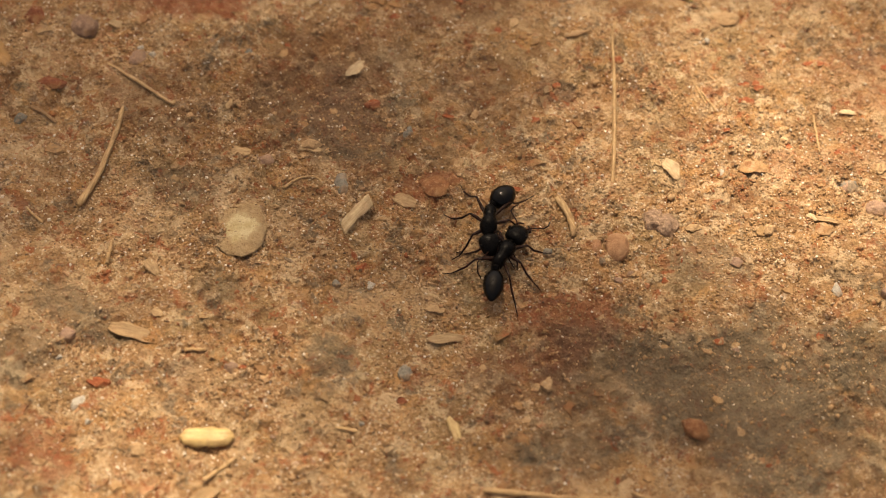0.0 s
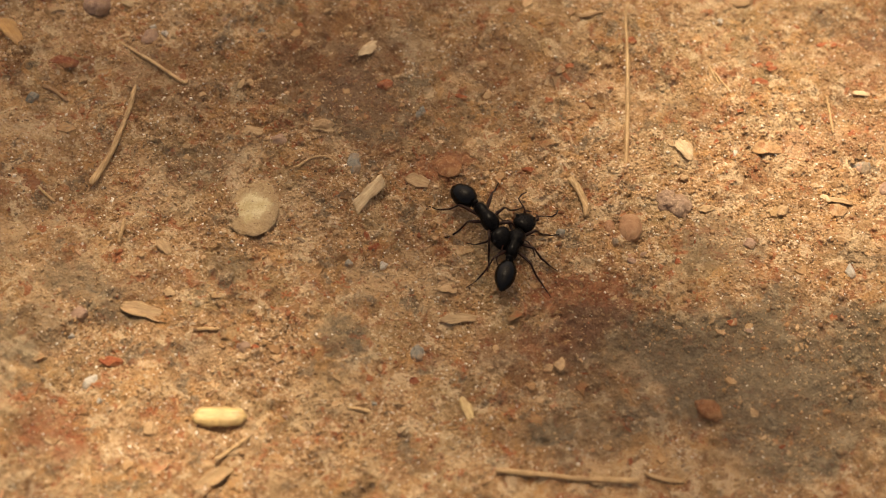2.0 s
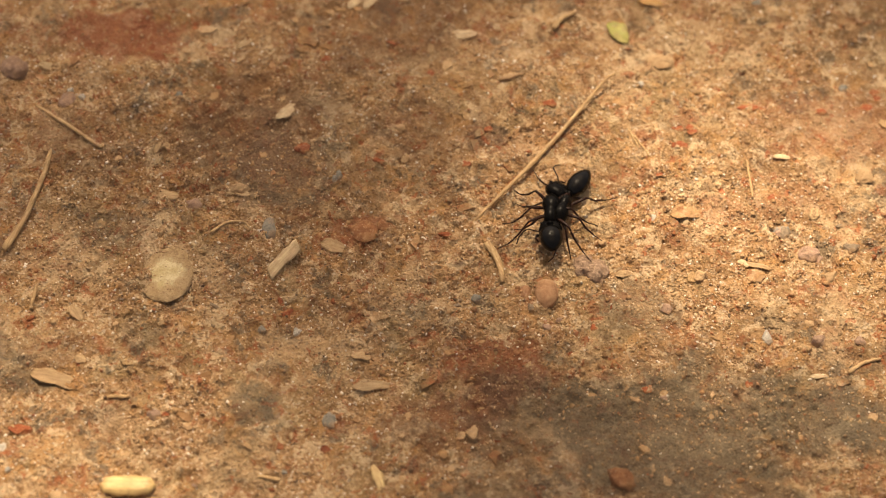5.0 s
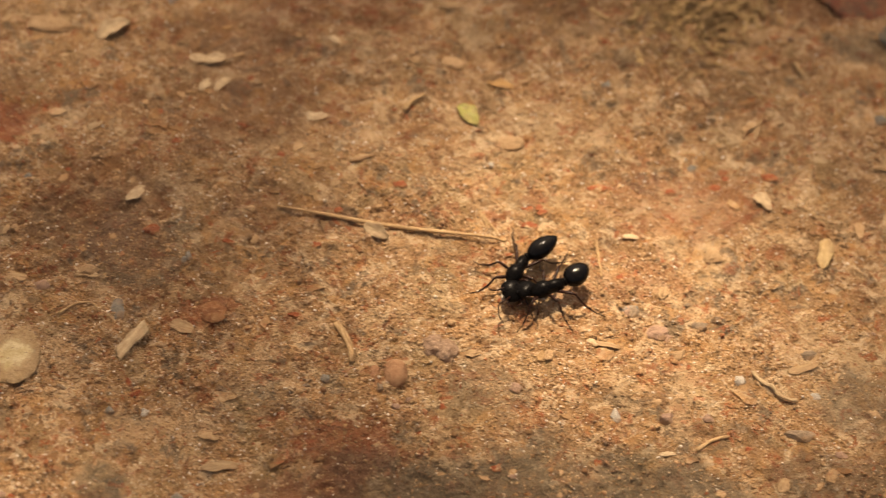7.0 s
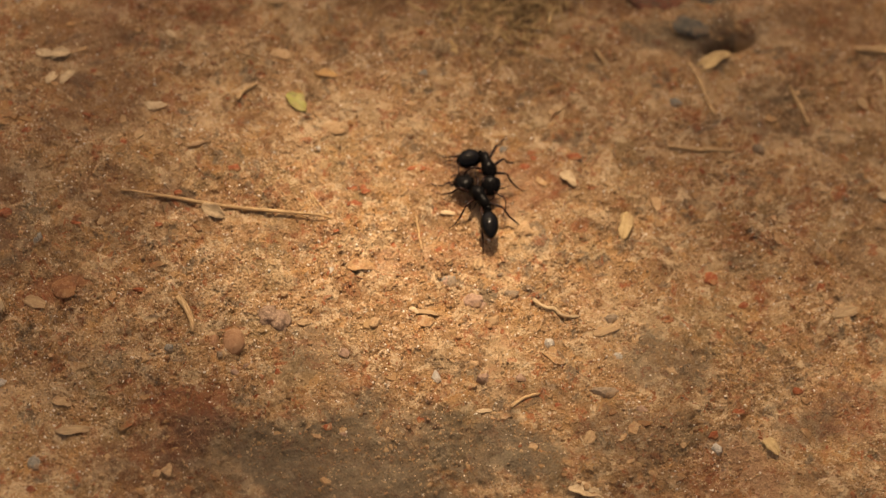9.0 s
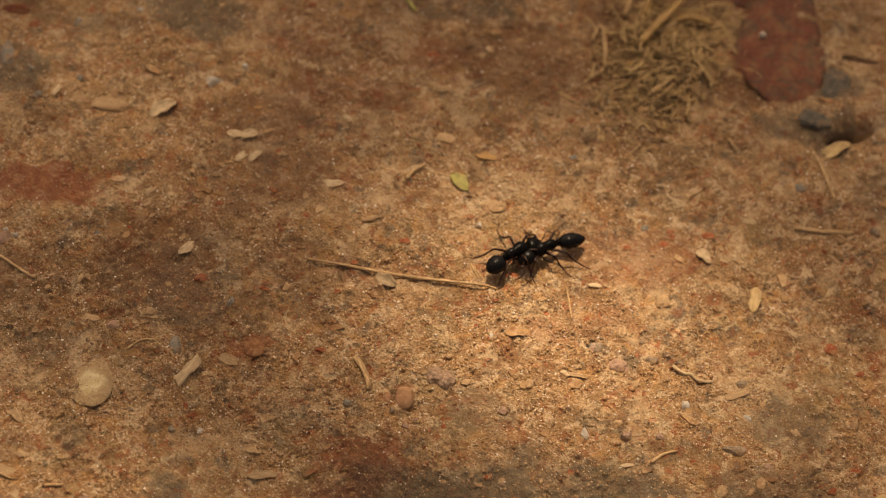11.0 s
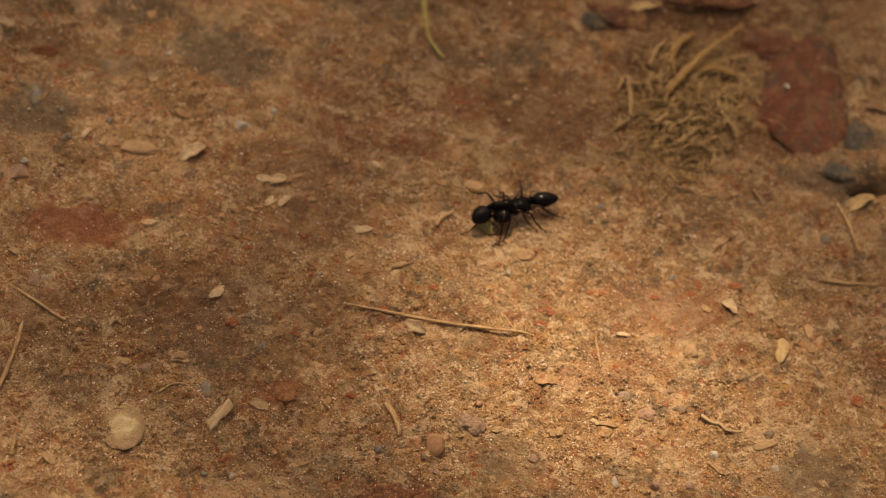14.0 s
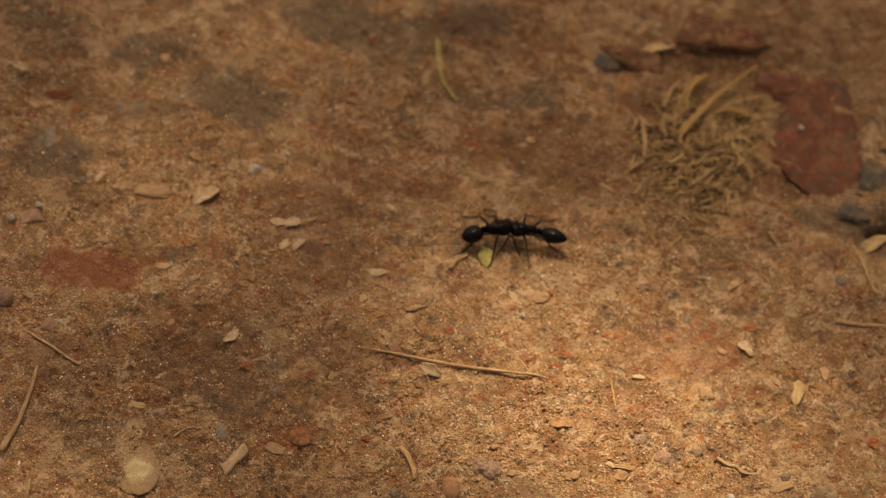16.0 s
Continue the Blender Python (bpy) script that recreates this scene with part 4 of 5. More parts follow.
flake("dry_leaf", 2.6, -21.9, 3.5, 1.0, -67, husk_yellow, "narrow yellow dry leaf scrap", "leaf")
flake("dry_leaf", -22.7, -32.3, 5.3, 1.5, 39, husk_tan, "curled tan scrap of dry leaf", "leaf", curl=0.6)
flake("dry_leaf", 16.4, -28.7, 2.3, 1.4, -8, husk_tan, "small tan leaf scrap beside a straw", "leaf", curl=0.4)
flake("husk", -29.5, -10.8, 1.4, 1.0, -18, husk_tan, "small tan husk crumb", "husk")
flake("husk", -23.0, 10.8, 3.1, 1.2, -9, husk_tan, "small pale tan flake", "husk")
flake("husk", -15.4, 11.6, 2.8, 1.0, -4, husk_dull, "dull tan flake on bare soil", "husk")
flake("husk", -0.4, -7.6, 2.4, 1.3, -3, husk_tan, "small pale flake on the soil", "husk")
flake("husk", 58.9, 28.4, 3.0, 1.5, -44, husk_pale, "cream boat-shaped seed husk", "husk", curl=0.35, thick=0.4, lift=0.15)
flake("husk", 65.6, 21.4, 4.3, 1.6, 79, husk_yellow, "upright cream-yellow seed husk", "husk", curl=0.4, thick=0.6, lift=0.2)
flake("husk", 28.8, 42.5, 3.2, 1.3, -7, husk_orange, "small orange-yellow leaf scrap", "leaf", curl=0.3)
flake("husk", 7.7, 35.5, 3.3, 1.1, 11, husk_pale, "pale flat flake on bare soil", "husk")
flake("husk", -4.9, 39.3, 2.4, 1.1, 46, husk_pale, "small pale husk on bare soil", "husk", curl=0.4)
flake("husk", -5.9, 42.5, 2.9, 1.3, -10, husk_pale, "pale curled husk on bare soil", "husk", curl=0.5)
flake("husk", 92.2, 10.6, 4.3, 1.3, 17, husk_dull, "long dull grey-tan husk", "husk", curl=0.2)
flake("husk", 81.5, -8.7, 2.7, 1.7, -54, husk_yellow, "pale yellow oval seed husk", "husk", curl=0.4, thick=0.6)
flake("husk", 62.8, 6.4, 3.9, 1.2, 23, husk_tan, "pointed tan flake of bark", "husk", curl=0.2)
flake("dry_leaf", 59.4, -15.8, 4.2, 1.8, -13, husk_pale, "pale curled dry leaf scrap", "leaf", curl=0.5)
flake("husk", 41.0, 7.3, 3.6, 0.6, -9, husk_tan, "thin pale curled flake", "husk", curl=0.6)
flake("husk", 58.5, 38.9, 5.0, 0.7, 78, husk_tan, "narrow tan grass scrap", "husk")
flake("dry_leaf", 78.1, 48.0, 5.9, 1.7, 36, husk_yellow, "folded yellow-tan leaf beside a dark hole", "leaf", curl=0.5, thick=0.3)
flake("husk", -16.3, 46.1, 4.6, 2.0, 36, husk_pale, "large cream curved husk", "husk", curl=0.6, thick=0.6)
flake("husk", -4.3, 42.6, 2.8, 1.4, 24, husk_pale, "pale husk on bare soil", "husk", curl=0.5)
flake("husk", -3.1, 39.3, 2.6, 1.1, 53, husk_pale, "small pale husk on bare soil", "husk", curl=0.5)
flake("husk", -10.6, 55.6, 2.1, 1.0, 20, husk_tan, "small tan flake on bare soil", "husk")
flake("husk", 9.4, 46.6, 2.1, 1.0, -41, husk_pale, "small pale flake on bare soil", "husk")
flake("husk", -16.9, 32.3, 2.2, 1.0, 38, husk_dull, "small dull flake on bare soil", "husk")
flake("husk", 22.8, 53.8, 3.2, 1.0, 10, husk_tan, "small flat tan flake", "husk")
flake("husk", -29.8, 36.9, 1.8, 1.2, -6, husk_tan, "small tan flake on bare soil", "husk")
flake("husk", -44.0, 65.9, 2.9, 1.4, -33, husk_pale, "small cream husk on bare soil", "husk", curl=0.4)
flake("husk", 48.0, 80.9, 5.6, 1.6, 23, husk_yellow, "long yellow-tan husk on bare soil", "husk", curl=0.4)
stick("twig", [(-36.3, 15.2), (-36.7, 11.6), (-37.9, 6.2), (-39.5, 2.0)], 0.22, 0.42, dry_stem, "dry tan twig tapering to one end", "twig")
stick("twig", [(-38.7, 20.8), (-34.7, 18.5), (-31.6, 16.4), (-30.7, 16.3)], 0.2, 0.26, dry_stem, "thin pale twig on the soil", "twig")
stick("twig", [(11.9, 7.7), (13.0, 6.2), (13.7, 4.6), (13.9, 2.9)], 0.45, 0.3, dry_stem, "short curved tan stem", "stem", sway=0.0)
stick("twig", [(-45.0, 1.2), (-43.1, -0.4)], 0.13, 0.2, dry_stem, "short pale splinter on bare soil", "splinter")
stick("twig", [(-35.3, -2.5), (-35.5, -5.4)], 0.25, 0.2, dry_stem, "short pale straw piece", "straw")
stick("twig", [(-46.5, 14.6), (-45.1, 14.0), (-43.5, 12.8)], 0.25, 0.2, wood_dull, "short dull brown twig", "twig")
stick("twig", [(-9.6, -22.9), (-7.4, -23.1)], 0.18, 0.22, dry_stem, "short pale straw piece", "straw")
stick("twig", [(-26.1, -15.0), (-23.9, -14.8)], 0.22, 0.2, dry_stem, "short pale straw piece", "straw")
stick("twig", [(-22.6, -30.1), (-20.9, -28.6), (-19.4, -27.2)], 0.22, 0.2, dry_stem, "dull tan twig on bare soil", "twig")
stick("straw", [(5.9, -28.7), (10.2, -28.9), (15.4, -28.9), (20.6, -28.6)], 0.3, 0.34, dry_stem, "long pale straw lying on the soil", "straw")
stick("twig", [(21.1, -27.4), (23.1, -27.9), (25.2, -28.1)], 0.25, 0.2, dry_stem, "tan straw piece on bare soil", "straw")
stick("twig", [(40.0, 21.2), (40.7, 16.3)], 0.13, 0.13, dry_stem, "thin pale stem standing in sand", "stem")
stick("twig", [(26.9, 24.2), (28.2, 21.7)], 0.1, 0.1, dry_stem, "thin pale fibre on bare soil", "fibre")
stick("twig", [(-17.8, 5.9), (-16.1, 7.3), (-14.3, 7.6), (-13.5, 6.5)], 0.16, 0.1, dry_stem, "bent dry fibre on the soil", "fibre")
stick("root_fragment", [(54.1, 9.9), (55.5, 9.0), (56.8, 8.8), (58.1, 8.1), (59.7, 8.3)], 0.26, 0.2, wood_pale, "knobbly pale root fragment", "root")
stick("twig", [(17.8, 37.2), (18.9, 38.7), (20.2, 39.7)], 0.3, 0.24, dry_stem, "short tan twig on bare soil", "twig", lift=0.15)
stick("twig", [(74.8, 47.1), (76.2, 43.9), (77.6, 38.9)], 0.3, 0.22, dry_stem, "tan dry stem leaning over the soil", "stem")
stick("twig", [(87.0, 45.5), (88.6, 42.6), (89.8, 38.9)], 0.26, 0.3, dry_stem, "tan dry twig on bare soil", "twig")
stick("twig", [(71.8, 34.2), (75.0, 33.9), (80.0, 33.9)], 0.3, 0.34, dry_stem, "tan straw piece with frayed end", "straw")
stick("twig", [(27.4, 23.6), (29.3, 20.7)], 0.12, 0.1, dry_stem, "thin pale fibre on bare soil", "fibre")
stick("twig", [(51.0, -5.1), (52.8, -3.6), (54.5, -3.0)], 0.22, 0.18, dry_stem, "short tan bark splinter", "splinter")
stick("twig", [(96.7, 51.5), (103.4, 51.3)], 0.4, 0.4, dry_stem, "thick tan straw on bare soil", "straw")
stick("twig", [(63.4, 47.8), (64.1, 46.8)], 0.2, 0.2, dry_stem, "short stem piece on bare soil", "stem")
stick("plant_stem", [(15.1, 78.3), (15.5, 73.8), (16.2, 70.2), (18.2, 67.2)], 0.38, 0.28, stem_green, "curved pale green plant stem", "stem")
stick("twig", [(-37.1, 42.1), (-36.7, 40.0)], 0.2, 0.2, dry_stem, "short pale straw piece", "straw")
stick("grass_blade", [(50.3, 63.5), (53.2, 67.3), (56.7, 71.9), (62.5, 78.6)], 0.72, 0.25, dry_grass, "broad dry yellow-brown grass blade", "grass blade", lift=1.6)
stick("grass_blade", [(51.2, 69.5), (52.5, 73.0), (55.1, 76.3)], 0.45, 0.5, dry_grass, "broad dry brown grass blade", "grass blade", lift=1.0)
stick("grass_blade", [(55.4, 68.6), (57.9, 69.2), (61.2, 68.8)], 0.4, 0.35, dry_grass, "dry yellow grass blade", "grass blade", lift=1.2)
stick("grass_blade", [(45.4, 67.4), (45.7, 62.7), (45.3, 58.0)], 0.25, 0.22, dry_stem, "thin dry grass stem", "grass blade", lift=0.6)
stick("grass_blade", [(55.3, 67.8), (54.8, 63.8), (53.9, 60.1), (51.8, 58.8)], 0.28, 0.2, dry_stem, "thin bent dry grass stem", "grass blade", lift=0.8)
stick("grass_blade", [(49.7, 57.0), (52.3, 60.9), (55.2, 61.8)], 0.24, 0.2, dry_stem, "thin dry grass stem", "grass blade", lift=0.6)
stick("grass_blade", [(52.1, 53.8), (54.2, 56.0), (57.2, 60.0)], 0.22, 0.2, dry_stem, "thin dry grass stem", "grass blade", lift=0.5)
stick("grass_blade", [(43.6, 64.1), (44.8, 67.0), (45.3, 64.3), (45.4, 59.1)], 0.24, 0.18, dry_stem, "thin bent dry grass stem", "grass blade", lift=0.8)
stick("grass_blade", [(51.5, 55.0), (54.4, 57.4), (56.7, 59.7)], 0.26, 0.195, dry_stem, "thin bent dry grass stem", "grass blade", lift=0.8)
stick("grass_blade", [(52.1, 62.5), (53.9, 65.9), (54.8, 67.0), (55.5, 63.1)], 0.22, 0.165, dry_stem, "thin bent dry grass stem", "grass blade", lift=0.8)
stick("grass_blade", [(55.8, 61.4), (58.9, 65.6), (61.0, 67.6)], 0.22, 0.165, dry_stem, "thin bent dry grass stem", "grass blade", lift=0.8)
stick("grass_blade", [(60.4, 71.8), (63.9, 72.7)], 0.26, 0.195, dry_stem, "thin bent dry grass stem", "grass blade", lift=0.8)
stick("grass_blade", [(48.5, 69.4), (49.4, 72.2), (50.8, 74.5)], 0.3, 0.225, dry_stem, "thin bent dry grass stem", "grass blade", lift=0.8)
stick("grass_blade", [(51.5, 69.8), (52.4, 73.1), (53.8, 76.3)], 0.34, 0.255, dry_stem, "thin bent dry grass stem", "grass blade", lift=0.8)
stick("grass_blade", [(49.5, 58.5), (51.3, 62.4), (52.3, 66.7)], 0.24, 0.18, dry_stem, "thin bent dry grass stem", "grass blade", lift=0.8)
stick("grass_blade", [(53.1, 66.8), (57.7, 69.5)], 0.3, 0.225, dry_stem, "thin bent dry grass stem", "grass blade", lift=0.8)
stick("grass_blade", [(56.9, 57.4), (58.3, 60.6), (57.7, 62.7)], 0.2, 0.15, dry_stem, "thin bent dry grass stem", "grass blade", lift=0.8)
flake("dry_leaf", 49.9, 60.7, 3.3, 1.8, 33, husk_orange, "ochre leaf scrap among dry grass", "leaf", curl=0.4, thick=0.3)
flake("dry_leaf", 56.4, 70.7, 3.5, 1.5, 25, husk_orange, "ochre leaf scrap among dry grass", "leaf", curl=0.4, thick=0.3)
stone("mineral_chip", -36.5, -22.0, 0.92, 0.86, 1.03, 0, white_stone, "crumbly whitish mineral lump on the soil", "mineral chip", rough=0.2)
stone("mineral_chip", -35.1, -24.3, 0.40, 0.39, 0.6, 0, white_stone, "small bluish white mineral chip", "mineral chip", rough=0.16)
stone("soil_clod", -38.4, -14.6, 1.05, 0.89, 1.05, 0, pink_stone, "pinkish tan clod beside a husk", "soil clod", rough=0.16)
stone("mineral_chip", -39.0, -17.1, 0.44, 0.37, 0.58, 0, white_stone, "tiny whitish mineral chip", "mineral chip", rough=0.16)
stone("brick_crumb", -45.0, 17.7, 1.80, 0.99, 0.6, 0, red_stone, "dull dark red clod pressed into the soil", "brick crumb", rough=0.16)
stone("brick_crumb", -47.9, 27.2, 1.39, 1.50, 0.7, 0, red_stone, "dull rust-red lump pressed into the soil", "brick crumb", rough=0.16)
flake("husk", -38.4, 26.8, 2.4, 0.9, -12, husk_dull, "dull tan flake on bare soil", "husk", curl=0.35, thick=0.28)
flake("husk", -24.8, 16.8, 1.6, 0.7, 75, husk_tan, "small tan flake lying upright on soil", "husk", curl=0.35, thick=0.28)
stone("soil_clod", -15.4, 12.0, 1.29, 0.82, 0.6, 0, tan_stone, "pale lump of soil crust", "soil clod", rough=0.16)
flake("husk", 1.1, -11.0, 4.4, 1.2, 10, husk_dull, "twisted dull scrap of bark on sandy soil", "bark", curl=0.2, thick=0.25)
stone("mineral_chip", -7.4, -4.9, 0.48, 0.42, 0.63, 0, white_stone, "small white mineral chip on sandy soil", "mineral chip", rough=0.16)
stone("pebble", -11.1, -5.3, 0.60, 0.56, 0.76, 0, blue_stone, "small violet-grey pebble in the soil", "pebble", rough=0.16, lift=0.1)
stone("pebble", -3.1, -19.0, 0.70, 0.60, 0.79, 0, red_stone, "small dark reddish brown pebble", "pebble", rough=0.16)
stone("mineral_chip", -7.0, -22.2, 0.46, 0.36, 0.58, 0, blue_stone, "pale bluish mineral chip", "mineral chip", rough=0.16)
stone("pebble", -21.0, -16.5, 1.11, 0.88, 0.7, 0, pink_stone, "purplish brown clod on bare soil", "pebble", rough=0.16)
stone("soil_clod", -29.5, -27.0, 1.15, 0.91, 1.07, 0, tan_stone, "tan clod of soil beside a seed", "soil clod", rough=0.16)
flake("husk", 43.9, 22.0, 2.0, 0.7, -6, husk_pale, "pale thin flake on sunlit soil", "husk", curl=0.35, thick=0.28)
stone("pebble", 43.7, 12.1, 0.93, 0.82, 0.99, 0, pink_stone, "dark reddish brown pebble on sunlit soil", "pebble", rough=0.16)
stone("soil_clod", 46.5, 9.2, 1.61, 1.34, 0.6, 0, tan_stone, "broad pale plate of soil crust", "soil clod", rough=0.16)
flake("husk", 26.9, 5.2, 1.8, 0.9, 12, husk_tan, "small tan flake beside a pebble", "husk", curl=0.35, thick=0.28)
stone("mineral_chip", 28.0, 30.4, 0.35, 0.44, 0.57, 0, white_stone, "tiny bright grain of quartz", "mineral chip", rough=0.16, lift=0.15)
stick("twig", [(12.0, 29.4), (13.4, 29.7), (14.8, 30.3)], 0.25, 0.2, wood_dull, "short dull twig on bare soil", "twig", lift=0.1)
stone("soil_clod", 30.2, 33.8, 1.93, 1.13, 0.8, 0, tan_stone, "broad flat clod of pale soil", "soil clod", rough=0.16)
stone("pebble", -4.6, 14.5, 0.47, 0.68, 0.67, 0, blue_stone, "small blue-grey pebble on stained soil", "pebble", rough=0.16, lift=0.15)
stone("mineral_chip", -23.3, 24.0, 0.50, 0.47, 0.67, 0, blue_stone, "pale bluish mineral chip", "mineral chip", rough=0.16, lift=0.1)
stone("soil_clod", 97.6, 24.4, 0.92, 0.91, 1.07, 0, tan_stone, "yellowish lump of soil", "soil clod", rough=0.16)
flake("husk", 99.3, 28.2, 3.5, 1.3, -20, husk_pale, "pale flat leaf scrap on the soil", "leaf", curl=0.35, thick=0.28)
stone("pebble", 47.6, -1.7, 0.85, 0.72, 0.89, 0, pink_stone, "pinkish brown stone chip on pale sand", "pebble", rough=0.16)
stone("pebble", 46.7, 0.3, 0.57, 0.67, 0.76, 0, tan_stone, "small tan stone chip on pale sand", "pebble", rough=0.16)
stone("pebble", 49.5, -1.9, 0.61, 0.50, 0.7, 0, orange_stone, "small orange-tan pebble on pale sand", "pebble", rough=0.16)
flake("husk", 47.5, 15.0, 1.7, 1.1, 70, husk_tan, "small pale flake standing in sand", "husk", curl=0.35, thick=0.28)
stone("pebble", 66.5, -4.1, 0.86, 0.66, 0.84, 0, pink_stone, "small pinkish pebble on stained soil", "pebble", rough=0.16)
stone("brick_crumb", 85.4, -0.3, 0.73, 0.62, 0.8, 0, bright_red, "small orange-red brick crumb on soil", "brick crumb", rough=0.16)
stone("soil_clod", 93.6, 1.0, 0.64, 0.85, 0.82, 0, tan_stone, "pale tan crumb of soil", "soil clod", rough=0.16)
flake("husk", 96.5, -6.0, 2.3, 1.3, -25, husk_pale, "whitish flat scrap on the soil", "husk", curl=0.35, thick=0.28)
stone("brick_crumb", 74.8, -7.6, 0.72, 0.54, 0.74, 0, bright_red, "small orange-red brick crumb on soil", "brick crumb", rough=0.16)
flake("husk", 60.1, -8.6, 2.1, 1.2, 65, husk_tan, "pinkish tan flake on stained soil", "husk", curl=0.35, thick=0.28)
flake("husk", 47.9, -5.8, 2.0, 0.5, 8, husk_pale, "thin pale fibre scrap on sand", "fibre", curl=0.35, thick=0.28)
stone("brick_crumb", 89.4, 14.3, 0.60, 0.88, 0.79, 0, bright_red, "small orange-red brick crumb on soil", "brick crumb", rough=0.16)
stone("mineral_chip", 91.3, 13.7, 0.60, 0.82, 0.79, 0, tan_stone, "pale crumb of stone", "mineral chip", rough=0.16)
flake("husk", 97.1, 42.7, 2.1, 1.2, -60, husk_tan, "tan flake on bare soil", "husk", curl=0.35, thick=0.28)
stone("pebble", 83.0, 34.6, 0.87, 0.82, 0.98, 0, grey_stone, "small grey pebble on bare soil", "pebble", rough=0.16)
flake("husk", 79.0, 31.7, 2.3, 0.7, 5, husk_tan, "narrow tan flake on the soil", "husk", curl=0.35, thick=0.28)
stick("dry_root", [(100.6, 67.0), (103.0, 64.4), (104.4, 59.8), (103.2, 54.3), (101.7, 49.3)], 0.55, 0.4, dry_stem, "bent dry tan root on bare soil", "root", lift=0.8)
stick("twig", [(96.7, 51.4), (99.3, 51.6), (102.0, 52.0)], 0.4, 0.35, dry_stem, "short thick tan straw beside a root", "straw", lift=0.3)
flake("dry_leaf", 88.5, 62.5, 1.9, 1.3, -30, husk_yellow, "small yellow leaf scrap", "leaf", curl=0.35, thick=0.28)
stick("twig", [(63.0, 48.5), (64.0, 46.6)], 0.25, 0.2, dry_stem, "short tan stem piece", "stem", lift=0.1)
stick("twig", [(80.3, 65.7), (82.4, 65.4), (85.3, 64.5)], 0.4, 0.3, wood_dull, "dark brown twig on bare soil", "twig", lift=0.3)
stick("twig", [(100.3, 47.5), (100.2, 44.2)], 0.25, 0.2, dry_stem, "short pale stem piece", "stem", lift=0.1)
stone("brick_crumb", 7.4, 8.3, 0.84, 0.39, 0.6, 0, bright_red, "flat orange-red brick crumb", "brick crumb", rough=0.16, lift=0.08)
stone("pebble", 9.4, -0.2, 0.60, 0.25, 0.47, 0, grey_stone, "small dark stone sliver", "pebble", rough=0.16, lift=0.1)
stone("mineral_chip", 30.0, 12.7, 0.48, 0.69, 0.68, 0, white_stone, "small white grain of quartz beside brick crumbs", "mineral chip", rough=0.16)
flake("soil_plate", 33.5, 13.4, 3.8, 1.6, 8, crumb_mat, "ragged reddish plate of lifted soil crust", "soil crust", curl=0.5, thick=0.4)
stone("soil_clod", 35.2, 5.4, 0.95, 0.79, 1.2, 0, tan_stone, "raised clod of soil crust with a shaded edge", "soil clod", rough=0.16)
stone("soil_clod", 26.9, 5.2, 0.71, 0.56, 0.75, 0, tan_stone, "small tan crumb beside a pebble", "soil clod", rough=0.16)
stone("pebble", 24.5, 9.3, 0.52, 0.51, 0.71, 0, tan_stone, "small tan pebble on sandy soil", "pebble", rough=0.16, lift=0.1)
stone("pebble", 20.3, -1.1, 0.56, 0.44, 0.64, 0, pink_stone, "small pinkish pebble on sandy soil", "pebble", rough=0.16, lift=0.1)
stone("pebble", 19.0, -2.5, 0.60, 0.49, 0.69, 0, pink_stone, "small pinkish pebble on sandy soil", "pebble", rough=0.16, lift=0.1)
stone("mineral_chip", 17.2, -0.1, 0.42, 0.44, 0.62, 0, grey_stone, "small pale grey chip beside an orange pebble", "mineral chip", rough=0.16, lift=0.1)
stone("mineral_chip", 31.7, 1.3, 0.70, 0.66, 0.85, 0, pink_stone, "pinkish white mineral lump in sand", "mineral chip", rough=0.16)
flake("soil_plate", 41.1, 5.9, 2.2, 1.5, 15, crumb_mat, "pale plate of soil crust", "soil crust", curl=0.3, thick=0.4)
flake("husk", 39.7, 7.3, 1.4, 0.7, -30, husk_pale, "thin pale flake on sunlit sand", "husk", curl=0.35, thick=0.28)
stone("pebble", 11.2, 0.7, 0.55, 0.66, 0.75, 0, blue_stone, "small dark blue-grey pebble in the soil", "pebble", rough=0.16, lift=0.05)
stone("pebble", -4.9, 14.1, 0.47, 0.57, 0.67, 0, blue_stone, "small dark blue-grey pebble on soil", "pebble", rough=0.16, lift=0.1)
stone("brick_crumb", -8.7, 18.1, 0.94, 0.75, 0.6, 0, red_stone, "dull dark red clod on stained soil", "brick crumb", rough=0.16)
stone("mineral_chip", -7.4, -5.2, 0.45, 0.43, 0.64, 0, white_stone, "small white mineral chip on sandy soil", "mineral chip", rough=0.16)
stone("brick_crumb", -38.2, 61.8, 2.18, 1.01, 1.1, 0, red_stone, "dull dark red stone on the soil", "brick crumb", rough=0.16)
stone("mineral_chip", -21.0, 63.5, 0.57, 0.65, 0.76, 0, white_stone, "tiny white mineral chip", "mineral chip", rough=0.16)
stone("mineral_chip", -29.5, 60.6, 0.63, 0.91, 0.82, 0, blue_stone, "small bluish white mineral chip", "mineral chip", rough=0.16, lift=0.1)
stone("mineral_chip", -38.7, 53.5, 1.25, 2.24, 0.7, 0, blue_stone, "pale grey-green crumbly stone in dark soil", "mineral chip", rough=0.16)
stone("mineral_chip", -34.9, 51.3, 0.48, 0.62, 0.69, 0, blue_stone, "small bluish chip on bare soil", "mineral chip", rough=0.16, lift=0.1)
stone("mineral_chip", -28.2, 50.2, 0.56, 0.53, 0.73, 0, blue_stone, "small bluish chip on bare soil", "mineral chip", rough=0.16, lift=0.1)
stone("mineral_chip", -33.6, 46.9, 0.62, 0.70, 0.81, 0, blue_stone, "small bluish chip on bare soil", "mineral chip", rough=0.16, lift=0.1)
flake("husk", -31.1, 47.7, 2.2, 0.9, 60, husk_pale, "thin pale curled flake", "husk", curl=0.35, thick=0.28)
